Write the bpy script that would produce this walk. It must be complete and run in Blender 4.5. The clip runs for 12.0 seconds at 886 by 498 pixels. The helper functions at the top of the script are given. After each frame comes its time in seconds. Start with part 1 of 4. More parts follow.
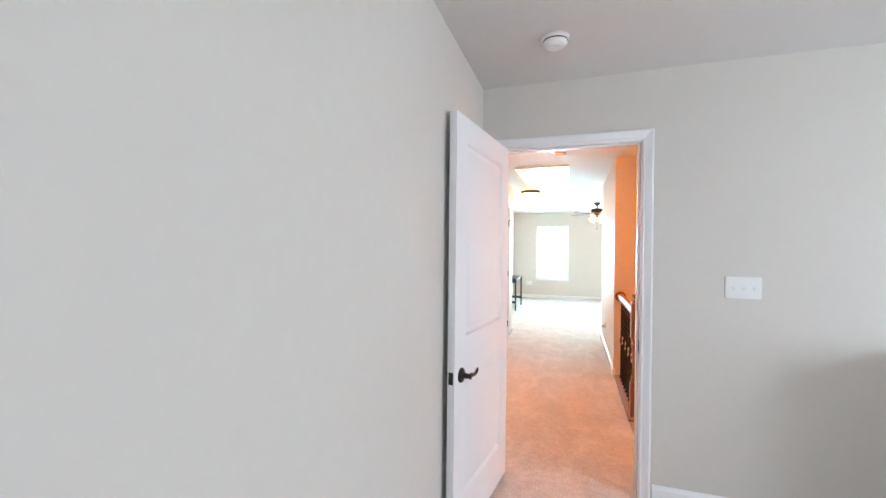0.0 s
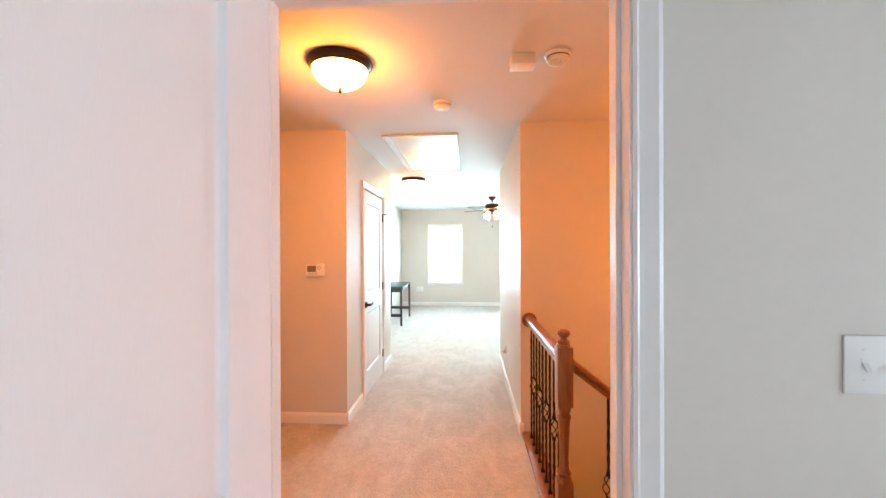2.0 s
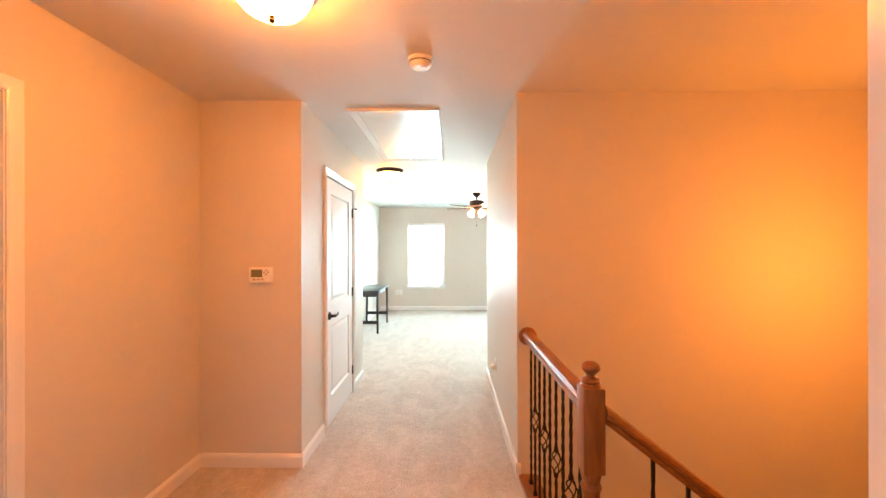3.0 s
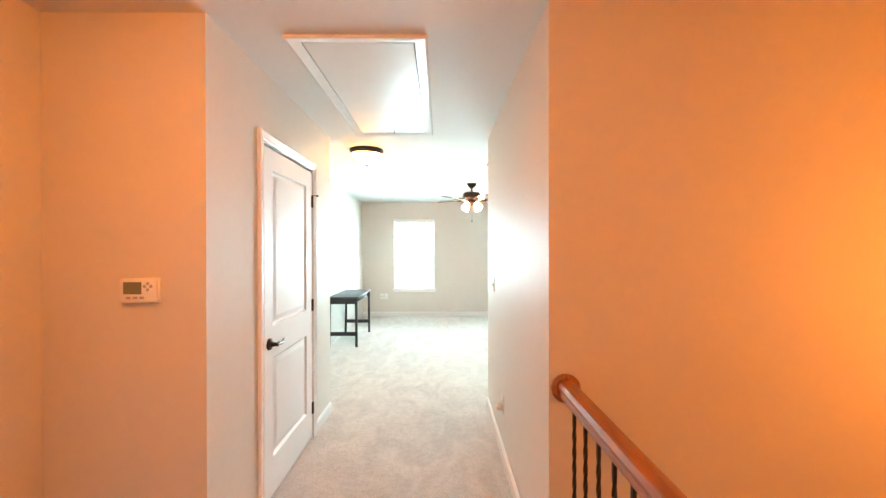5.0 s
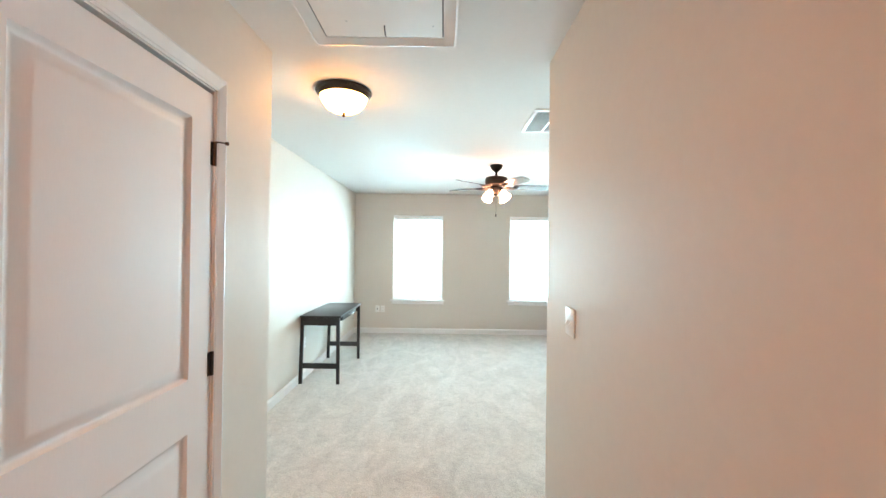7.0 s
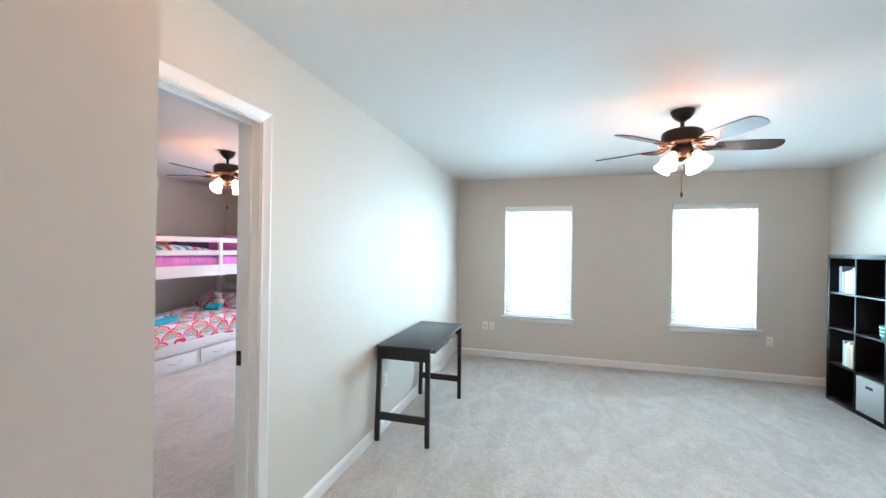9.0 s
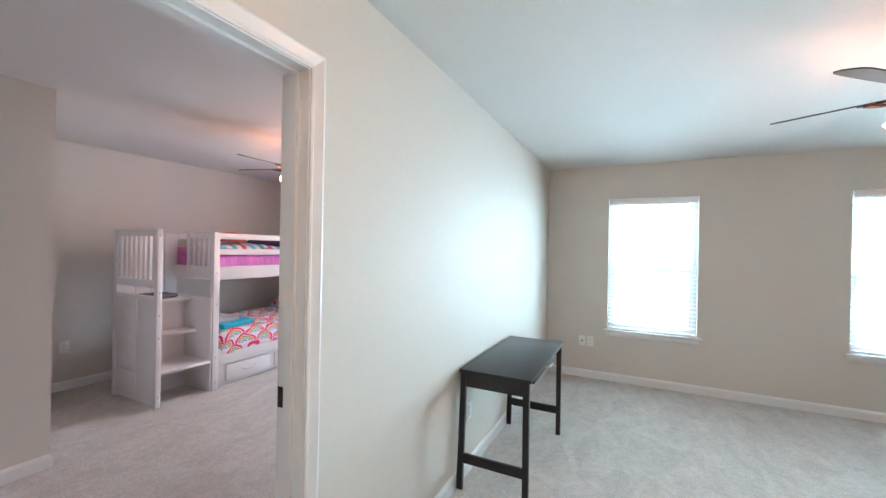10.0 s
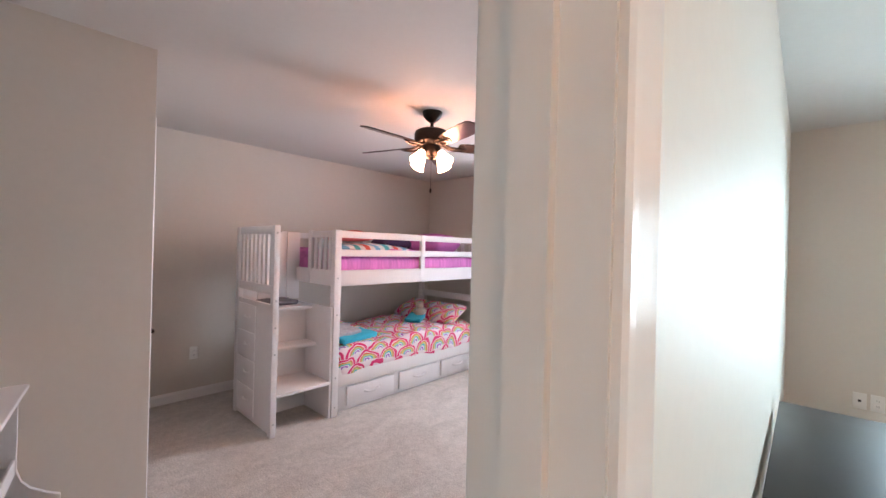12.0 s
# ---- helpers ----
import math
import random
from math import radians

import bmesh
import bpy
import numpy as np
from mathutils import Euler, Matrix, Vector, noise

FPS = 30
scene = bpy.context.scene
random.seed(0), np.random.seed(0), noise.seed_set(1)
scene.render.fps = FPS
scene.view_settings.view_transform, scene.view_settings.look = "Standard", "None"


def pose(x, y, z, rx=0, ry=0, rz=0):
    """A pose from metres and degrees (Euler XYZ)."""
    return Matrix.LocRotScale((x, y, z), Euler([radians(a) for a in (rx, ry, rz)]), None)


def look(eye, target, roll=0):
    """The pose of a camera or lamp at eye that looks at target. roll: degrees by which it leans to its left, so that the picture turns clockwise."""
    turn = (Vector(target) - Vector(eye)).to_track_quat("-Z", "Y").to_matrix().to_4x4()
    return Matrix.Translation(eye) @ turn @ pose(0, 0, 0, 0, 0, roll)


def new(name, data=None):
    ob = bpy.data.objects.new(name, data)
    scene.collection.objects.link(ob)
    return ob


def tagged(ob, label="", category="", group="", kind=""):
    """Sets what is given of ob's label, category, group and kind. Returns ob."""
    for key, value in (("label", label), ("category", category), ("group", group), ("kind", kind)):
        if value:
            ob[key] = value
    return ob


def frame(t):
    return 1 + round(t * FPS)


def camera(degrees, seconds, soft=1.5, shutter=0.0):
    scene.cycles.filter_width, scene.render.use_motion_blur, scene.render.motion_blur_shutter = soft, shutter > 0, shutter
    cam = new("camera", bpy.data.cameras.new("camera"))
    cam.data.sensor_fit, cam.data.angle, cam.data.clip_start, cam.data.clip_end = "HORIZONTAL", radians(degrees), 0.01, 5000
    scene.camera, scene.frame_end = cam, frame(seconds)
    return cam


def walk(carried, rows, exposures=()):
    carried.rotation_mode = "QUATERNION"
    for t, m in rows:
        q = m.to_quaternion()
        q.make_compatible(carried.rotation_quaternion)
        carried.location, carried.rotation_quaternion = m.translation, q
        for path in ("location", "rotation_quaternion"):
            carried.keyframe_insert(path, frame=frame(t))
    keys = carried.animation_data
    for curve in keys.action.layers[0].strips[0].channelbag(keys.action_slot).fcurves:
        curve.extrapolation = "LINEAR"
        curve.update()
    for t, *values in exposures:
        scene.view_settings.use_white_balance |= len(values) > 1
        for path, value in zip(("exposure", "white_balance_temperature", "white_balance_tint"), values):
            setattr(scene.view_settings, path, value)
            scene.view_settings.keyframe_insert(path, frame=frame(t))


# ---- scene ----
cam = camera(97.0, 12.0)
PATH = [
    (0, (0.084, 0.081, 1.42), (-0.546, 1.979, 1.412), 0.6),
    (0.5, (0.126, 0.49, 1.429), (-0.33, 2.437, 1.422), 0.2),
    (1, (0.099, 0.913, 1.45), (-0.207, 2.889, 1.442), 0.1),
    (1.5, (0.101, 1.337, 1.454), (-0.079, 3.329, 1.449), -0.2),
    (2, (0.118, 1.732, 1.456), (-0.011, 3.728, 1.452), -0.2),
    (2.5, (0.087, 2.048, 1.451), (-0.001, 4.046, 1.45), -0.0),
    (3, (0.098, 2.335, 1.446), (0.063, 4.334, 1.447), -0.1),
    (3.5, (0.12, 2.605, 1.447), (0.118, 4.605, 1.447), -0.1),
    (5.3, (0.075, 3.453, 1.453), (0.095, 5.453, 1.447), -0.1),
    (5.5, (0.052, 3.592, 1.434), (0.095, 5.591, 1.443), 0.2),
    (6, (0.025, 3.965, 1.449), (0.069, 5.965, 1.454), 0.2),
    (6.5, (-0.016, 4.352, 1.459), (0.031, 6.352, 1.466), 0.2),
    (6.7, (-0.01, 4.531, 1.453), (0.019, 6.531, 1.461), 0.4),
    (8.5, (-0.164, 5.976, 1.481), (-0.478, 7.951, 1.474), 0.8),
    (9, (-0.258, 6.272, 1.47), (-0.804, 8.197, 1.471), 0.8),
    (9.5, (-0.44, 6.559, 1.489), (-1.138, 8.433, 1.485), 1.1),
    (10, (-0.593, 6.831, 1.461), (-1.486, 8.621, 1.459), 1.1),
    (10.5, (-0.788, 7.054, 1.455), (-1.874, 8.733, 1.45), 1.3),
    (11, (-1.028, 7.221, 1.432), (-2.264, 8.793, 1.433), 1.5),
    (11.5, (-1.257, 7.367, 1.411), (-2.572, 8.874, 1.422), 1.4),
    (12, (-1.472, 7.503, 1.439), (-2.83, 8.971, 1.44), 1.5),
]
EXPOSURES = [(0.0, 0.98, 6350, 10), (1.5, 0.92, 6400, 9), (2.4, 0.80, 6450, 8), (3.0, 0.74, 7100, 11), (5.5, 0.70, 6850, 9), (6.7, 0.33, 6760, 10),
             (8.4, -0.12, 6260, 16), (9.5, -0.32, 6370, 17), (11.0, -0.49, 6720, 21), (12.0, -0.38, 7060, 23)]
walk(cam, [(t, look(eye, target, roll)) for t, eye, target, roll in PATH], EXPOSURES)

# ---- world, sun, daylight, exposure ----
world = bpy.data.worlds.new("sky")
scene.world = world
world.use_nodes = True
wn = world.node_tree.nodes
sky = wn.new("ShaderNodeTexSky")
sky.sky_type, sky.sun_disc = "NISHITA", False
sky.sun_elevation, sky.sun_rotation = radians(52), radians(90)
world.node_tree.links.new(sky.outputs[0], wn["Background"].inputs[0])
wn["Background"].inputs[1].default_value = 0.12
sun = bpy.data.lights.new("sun", "SUN")
sun.energy, sun.angle, sun.color = 3.0, radians(0.5), (1.0, 0.95, 0.88)
new("sun", sun).matrix_world = look((12, 3, 16), (0, 3, 0))


def sky_lamp(x, y, z, w, h, way, watts, colour):
    """Sky light outside a window, facing into the room."""
    data = bpy.data.lights.new("window_daylight", "AREA")
    data.shape, data.size, data.size_y, data.energy, data.color = "RECTANGLE", w, h, watts, colour
    new("window_daylight", data).matrix_world = look((x, y, z), (x + way[0], y + way[1], z))


DAY = (0.56, 0.88, 1.0)
sky_lamp(-0.467, 12.10, 1.33, 1.5, 2.0, (0, -1), 600, DAY)
sky_lamp(1.578, 12.10, 1.33, 1.5, 2.0, (0, -1), 600, DAY)
sky_lamp(-3.2, 12.10, 1.33, 1.3, 2.0, (0, -1), 215, (0.68, 0.85, 1.0))
sky_lamp(4.05, 0.9, 1.4, 2.2, 2.0, (-1, 0), 66, (0.75, 0.86, 1.0))
sky_lamp(1.6, -3.05, 1.4, 2.6, 2.0, (0, 1), 32, (0.79, 0.875, 1.0))


# ---- materials ----
def links_of(m):
    m.use_nodes = True
    return m.node_tree.nodes, m.node_tree.links


def surface(name, colour, rough=0.6, vary=0.06, grain=40.0, bump=0.0, bump_scale=200.0, metal=0.0, coat=0.0, stretch=(1, 1, 1), stain=1.5, spec=0.5):
    """Paint-like surface with variation at two scales and fine relief."""
    m = bpy.data.materials.new(name)
    n, l = links_of(m)
    p = n["Principled BSDF"]
    p.inputs["Roughness"].default_value, p.inputs["Metallic"].default_value = rough, metal
    p.inputs["Coat Weight"].default_value, p.inputs["Specular IOR Level"].default_value = coat, spec
    tc, mp = n.new("ShaderNodeTexCoord"), n.new("ShaderNodeMapping")
    mp.inputs["Scale"].default_value = stretch
    l.new(tc.outputs["Object"], mp.inputs["Vector"])
    fine, wide = n.new("ShaderNodeTexNoise"), n.new("ShaderNodeTexNoise")
    fine.inputs["Scale"].default_value, fine.inputs["Detail"].default_value = grain, 6
    wide.inputs["Scale"].default_value, wide.inputs["Detail"].default_value = stain, 3
    both = n.new("ShaderNodeMix")
    both.inputs[0].default_value = 0.45
    ramp = n.new("ShaderNodeMapRange")
    ramp.inputs[1].default_value, ramp.inputs[2].default_value = 0.3, 0.7
    ramp.inputs[3].default_value, ramp.inputs[4].default_value = 1 - vary, 1 + vary
    tint = n.new("ShaderNodeMix")
    tint.data_type, tint.blend_type = "RGBA", "MULTIPLY"
    tint.inputs[0].default_value, tint.inputs[6].default_value = 1.0, (*colour, 1)
    for t in (fine, wide):
        l.new(mp.outputs[0], t.inputs["Vector"])
    l.new(fine.outputs[0], both.inputs[2]), l.new(wide.outputs[0], both.inputs[3])
    l.new(both.outputs[0], ramp.inputs[0]), l.new(ramp.outputs[0], tint.inputs[7])
    l.new(tint.outputs[2], p.inputs["Base Color"])
    rr = n.new("ShaderNodeMapRange")
    rr.inputs[3].default_value, rr.inputs[4].default_value = max(rough - 0.06, 0.02), min(rough + 0.06, 1)
    l.new(wide.outputs[0], rr.inputs[0]), l.new(rr.outputs[0], p.inputs["Roughness"])
    if bump:
        tex, bp = n.new("ShaderNodeTexNoise"), n.new("ShaderNodeBump")
        tex.inputs["Scale"].default_value, tex.inputs["Detail"].default_value = bump_scale, 4
        bp.inputs["Strength"].default_value, bp.inputs["Distance"].default_value = bump, 0.002
        l.new(mp.outputs[0], tex.inputs["Vector"]), l.new(tex.outputs[0], bp.inputs["Height"])
        l.new(bp.outputs[0], p.inputs["Normal"])
    return m


def carpet_material():
    """Cut-pile carpet: tufts, tread marks and vacuum sweeps in the pile."""
    m = bpy.data.materials.new("carpet_pile")
    n, l = links_of(m)
    p = n["Principled BSDF"]
    p.inputs["Roughness"].default_value, p.inputs["Specular IOR Level"].default_value = 0.95, 0.1
    p.inputs["Sheen Weight"].default_value, p.inputs["Sheen Roughness"].default_value = 0.15, 0.6
    tc = n.new("ShaderNodeTexCoord")
    tuft, patch, sweep = (n.new("ShaderNodeTexNoise") for _ in range(3))
    for t, s, d in ((tuft, 110, 5), (patch, 24, 5), (sweep, 3.0, 4)):
        t.inputs["Scale"].default_value, t.inputs["Detail"].default_value = s, d
    sweep.inputs["Distortion"].default_value = 1.2
    patch.inputs["Distortion"].default_value = 0.6
    mp = n.new("ShaderNodeMapping")
    mp.inputs["Scale"].default_value, mp.inputs["Rotation"].default_value = (1.6, 0.9, 1), (0, 0, 0.35)
    l.new(tc.outputs["Object"], mp.inputs[0])
    l.new(tc.outputs["Object"], tuft.inputs["Vector"])
    l.new(tc.outputs["Object"], patch.inputs["Vector"]), l.new(mp.outputs[0], sweep.inputs["Vector"])
    total = None
    for t, lo, hi, a in ((tuft, 0.3, 0.7, 0.20), (patch, 0.34, 0.66, 0.08), (sweep, 0.36, 0.64, 0.09)):
        r = n.new("ShaderNodeMapRange")
        for i, v in ((1, lo), (2, hi), (3, 1 - a), (4, 1 + a)):
            r.inputs[i].default_value = v
        l.new(t.outputs[0], r.inputs[0])
        if total:
            x = n.new("ShaderNodeMath")
            x.operation = "MULTIPLY"
            l.new(total, x.inputs[0]), l.new(r.outputs[0], x.inputs[1])
            total = x.outputs[0]
        else:
            total = r.outputs[0]
    tint = n.new("ShaderNodeMix")
    tint.data_type, tint.blend_type = "RGBA", "MULTIPLY"
    tint.inputs[0].default_value, tint.inputs[6].default_value = 1.0, (0.52, 0.487, 0.45, 1)
    l.new(total, tint.inputs[7]), l.new(tint.outputs[2], p.inputs["Base Color"])
    h = n.new("ShaderNodeMath")
    h.operation = "MULTIPLY_ADD"
    h.inputs[1].default_value = 0.9
    l.new(patch.outputs[0], h.inputs[0]), l.new(tuft.outputs[0], h.inputs[2])
    bp = n.new("ShaderNodeBump")
    bp.inputs["Strength"].default_value, bp.inputs["Distance"].default_value = 0.8, 0.008
    l.new(h.outputs[0], bp.inputs["Height"]), l.new(bp.outputs[0], p.inputs["Normal"])
    return m


def wood_material(name, dark, light, rough=0.35, along=(1, 14, 14), coat=0.3):
    m = bpy.data.materials.new(name)
    n, l = links_of(m)
    p = n["Principled BSDF"]
    p.inputs["Roughness"].default_value, p.inputs["Coat Weight"].default_value = rough, coat
    p.inputs["Coat Roughness"].default_value = 0.2
    tc, mp, noi, ramp = n.new("ShaderNodeTexCoord"), n.new("ShaderNodeMapping"), n.new("ShaderNodeTexNoise"), n.new("ShaderNodeValToRGB")
    mp.inputs["Scale"].default_value = along
    noi.inputs["Scale"].default_value, noi.inputs["Detail"].default_value, noi.inputs["Distortion"].default_value = 6, 8, 0.8
    ramp.color_ramp.elements[0].position, ramp.color_ramp.elements[1].position = 0.35, 0.68
    ramp.color_ramp.elements[0].color, ramp.color_ramp.elements[1].color = (*dark, 1), (*light, 1)
    l.new(tc.outputs["Object"], mp.inputs[0]), l.new(mp.outputs[0], noi.inputs["Vector"])
    l.new(noi.outputs[0], ramp.inputs[0]), l.new(ramp.outputs[0], p.inputs["Base Color"])
    bp = n.new("ShaderNodeBump")
    bp.inputs["Strength"].default_value, bp.inputs["Distance"].default_value = 0.15, 0.001
    l.new(noi.outputs[0], bp.inputs["Height"]), l.new(bp.outputs[0], p.inputs["Normal"])
    return m


def glow(name, colour, strength):
    m = bpy.data.materials.new(name)
    n, l = links_of(m)
    p = n["Principled BSDF"]
    p.inputs["Base Color"].default_value = (0.9, 0.88, 0.84, 1)
    p.inputs["Roughness"].default_value = 0.3
    p.inputs["Emission Color"].default_value, p.inputs["Emission Strength"].default_value = (*colour, 1), strength
    return m


def rainbow_cloth():
    """White cloth printed with rows of overlapping rainbow arches."""
    m = bpy.data.materials.new("rainbow_print")
    n, l = links_of(m)
    p = n["Principled BSDF"]
    p.inputs["Roughness"].default_value, p.inputs["Sheen Weight"].default_value = 0.9, 0.2

    def op(kind, a, b=None):
        x = n.new("ShaderNodeMath")
        x.operation = kind
        for i, v in enumerate((a, b)):
            if v is None:
                continue
            if isinstance(v, (int, float)):
                x.inputs[i].default_value = v
            else:
                l.new(v, x.inputs[i])
        return x.outputs[0]

    tc, sep = n.new("ShaderNodeTexCoord"), n.new("ShaderNodeSeparateXYZ")
    wob, add = n.new("ShaderNodeTexNoise"), n.new("ShaderNodeMixRGB")
    wob.inputs["Scale"].default_value = 4
    add.blend_type, add.inputs[0].default_value = "ADD", 0.15
    l.new(tc.outputs["Object"], wob.inputs["Vector"])
    l.new(tc.outputs["Object"], add.inputs[1]), l.new(wob.outputs["Color"], add.inputs[2])
    l.new(add.outputs[0], sep.inputs[0])
    w = 0.23
    u = op("DIVIDE", sep.outputs[1], w)
    v = op("DIVIDE", op("ADD", op("SUBTRACT", sep.outputs[2], sep.outputs[0]), 20.0), w * 0.5)
    row = op("FLOOR", v)

    def arch(k):
        r = op("SUBTRACT", row, k)
        shift = op("MULTIPLY", op("MODULO", r, 2.0), 0.5)
        du = op("SUBTRACT", op("FRACT", op("ADD", op("ADD", u, 40.0), shift)), 0.5)
        dv = op("MULTIPLY", op("SUBTRACT", v, r), 0.5)
        return op("MULTIPLY", op("SQRT", op("ADD", op("MULTIPLY", du, du), op("MULTIPLY", dv, dv))), 2.0)

    d0, d1 = arch(0.0), arch(1.0)
    use = op("LESS_THAN", d0, 1.0)
    d = op("ADD", op("MULTIPLY", use, d0), op("MULTIPLY", op("SUBTRACT", 1.0, use), d1))
    ramp = n.new("ShaderNodeValToRGB")
    ramp.color_ramp.interpolation = "CONSTANT"
    bands = [(0.0, (0.74, 0.74, 0.78)), (0.14, (0.36, 0.12, 0.52)), (0.26, (0.78, 0.78, 0.80)), (0.34, (0.05, 0.48, 0.55)), (0.46, (0.80, 0.58, 0.12)),
             (0.55, (0.22, 0.55, 0.25)), (0.61, (0.80, 0.10, 0.05)), (0.71, (0.84, 0.79, 0.79)), (0.78, (0.74, 0.02, 0.16)), (0.97, (0.80, 0.70, 0.74))]
    el = ramp.color_ramp.elements
    el[0].position, el[0].color = bands[0][0], (*bands[0][1], 1)
    el[1].position, el[1].color = bands[-1][0], (*bands[-1][1], 1)
    for pos, c in bands[1:-1]:
        e = el.new(pos)
        e.color = (*c, 1)
    l.new(d, ramp.inputs[0]), l.new(ramp.outputs[0], p.inputs["Base Color"])
    return m


def striped(name, stops, axis, size, rough=0.85):
    """Cloth with stripes of several colours across one axis."""
    m = bpy.data.materials.new(name)
    n, l = links_of(m)
    p = n["Principled BSDF"]
    p.inputs["Roughness"].default_value = rough
    tc, sep, mul, fr, ramp = n.new("ShaderNodeTexCoord"), n.new("ShaderNodeSeparateXYZ"), n.new("ShaderNodeMath"), n.new("ShaderNodeMath"), n.new("ShaderNodeValToRGB")
    mul.operation, fr.operation, mul.inputs[1].default_value = "MULTIPLY", "FRACT", 1 / size
    ramp.color_ramp.interpolation = "CONSTANT"
    el = ramp.color_ramp.elements
    el[0].color, el[1].position, el[1].color = (*stops[0], 1), 1 / len(stops), (*stops[1], 1)
    for i, c in enumerate(stops[2:], 2):
        e = el.new(i / len(stops))
        e.color = (*c, 1)
    l.new(tc.outputs["Object"], sep.inputs[0]), l.new(sep.outputs[axis], mul.inputs[0]), l.new(mul.outputs[0], fr.inputs[0])
    l.new(fr.outputs[0], ramp.inputs[0]), l.new(ramp.outputs[0], p.inputs["Base Color"])
    return m


WALL = surface("wall_paint", (0.64, 0.597, 0.541), 0.56, 0.02, 30, 0.06, 350, spec=0.11)
CEIL = surface("ceiling_paint", (0.68, 0.66, 0.635), 0.75, 0.02, 30, 0.08, 300, spec=0.3)
TRIM = surface("white_trim_paint", (0.80, 0.79, 0.78), 0.20, 0.02, 20, 0.02, 120)
DOOR = surface("white_door_paint", (0.79, 0.78, 0.78), 0.52, 0.02, 60, 0.05, 90, stretch=(6, 6, 0.6), spec=0.24)
HATCH = surface("glossy_white_panel", (0.78, 0.76, 0.74), 0.24, 0.03, 8)
CARPET = carpet_material()
OAK = wood_material("stained_oak", (0.197, 0.064, 0.016), (0.303, 0.107, 0.028), 0.32, (10, 10, 1))
OAK_Y = wood_material("stained_oak_rail", (0.205, 0.066, 0.017), (0.315, 0.111, 0.029), 0.32, (12, 1, 12))
OAK_X = wood_material("stained_oak_tread", (0.205, 0.066, 0.017), (0.315, 0.111, 0.029), 0.32, (1, 12, 12))
IRON = surface("black_iron", (0.014, 0.013, 0.013), 0.45, 0.2, 60, 0.1, 150, metal=0.4)
BRONZE = surface("oil_rubbed_bronze", (0.035, 0.026, 0.022), 0.35, 0.25, 40, metal=0.7)
DESK = surface("black_brown_laminate", (0.011, 0.010, 0.011), 0.40, 0.2, 30, 0.05, 160, stretch=(1, 0.2, 1))
SHELF = surface("black_brown_foil", (0.009, 0.008, 0.009), 0.45, 0.2, 30, spec=0.22)
BLADE = wood_material("dark_walnut_blade", (0.035, 0.018, 0.012), (0.075, 0.038, 0.024), 0.28, (2, 12, 12), 0.5)
BEDPAINT = surface("white_bed_paint", (0.76, 0.74, 0.74), 0.38, 0.03, 25, 0.04, 80, stretch=(4, 4, 1))
PLASTIC = surface("white_plastic", (0.78, 0.77, 0.74), 0.35, 0.02, 20)
GREY = surface("grey_filter", (0.30, 0.31, 0.32), 0.7, 0.1, 60)
DARK = surface("dark_slot", (0.02, 0.02, 0.02), 0.6, 0.1, 60)
BUTTON = surface("grey_button", (0.40, 0.35, 0.31), 0.45, 0.03, 30)
LCD = surface("grey_display", (0.16, 0.18, 0.13), 0.2, 0.03, 30)
STEEL = surface("brushed_steel", (0.5, 0.5, 0.5), 0.3, 0.1, 40, metal=1.0)
BLIND = surface("white_blind_slat", (0.82, 0.82, 0.82), 0.45, 0.02, 20)
VINYL = surface("white_vinyl_sash", (0.80, 0.80, 0.80), 0.35, 0.02, 20)
WARM_GLASS = glow("lit_alabaster_glass", (1.0, 0.28, 0.036), 80.0)
FOYER_GLASS = glow("lit_amber_glass", (1.0, 0.29, 0.042), 62.0)
DIM_GLASS = glow("lit_alabaster_glass_dim", (1.0, 0.42, 0.09), 40.0)
FAN_GLASS = glow("lit_frosted_glass", (1.0, 0.48, 0.28), 64.0)
PINK = surface("pink_sheet", (0.64, 0.19, 0.50), 0.85, 0.26, 12, 1.0, 16, stretch=(1, 3.2, 0.5))
PURPLE = surface("purple_cloth", (0.06, 0.03, 0.10), 0.85, 0.15, 30, 0.3, 40)
MAGENTA = surface("magenta_pillowcase", (0.60, 0.16, 0.48), 0.85, 0.12, 20, 0.5, 14)
CORAL = surface("coral_cloth", (0.70, 0.10, 0.10), 0.85, 0.12, 30, 0.3, 40)
TEAL = surface("turquoise_towel", (0.01, 0.36, 0.50), 0.95, 0.15, 60, 0.8, 120)
DARKSLAB = surface("dark_slab", (0.16, 0.16, 0.18), 0.95, 0.3, 25, 0.6, 120)
GREYCLOTH = surface("grey_towel", (0.42, 0.41, 0.44), 0.95, 0.3, 25, 0.8, 120)
PLUSH = surface("cream_plush", (0.62, 0.52, 0.42), 0.95, 0.15, 60, 0.8, 150)
RAINBOW = rainbow_cloth()
STRIPES = striped("striped_pillowcase", [(0.75, 0.75, 0.75), (0.08, 0.45, 0.50), (0.75, 0.75, 0.75), (0.70, 0.12, 0.10), (0.75, 0.75, 0.75), (0.20, 0.50, 0.70)], 1, 0.36)
BIN = surface("pale_fabric_bin", (0.40, 0.42, 0.42), 0.85, 0.05, 80, 0.3, 300)
DARKBIN = surface("charcoal_fabric_bin", (0.035, 0.038, 0.045), 0.85, 0.1, 80, 0.3, 300)
PAPERS = [surface("paper_" + str(i), c, 0.6, 0.06, 60) for i, c in enumerate(
    [(0.70, 0.68, 0.62), (0.68, 0.62, 0.48), (0.70, 0.30, 0.30), (0.35, 0.55, 0.52), (0.65, 0.65, 0.68), (0.20, 0.22, 0.26), (0.28, 0.03, 0.04), (0.34, 0.29, 0.32)])]
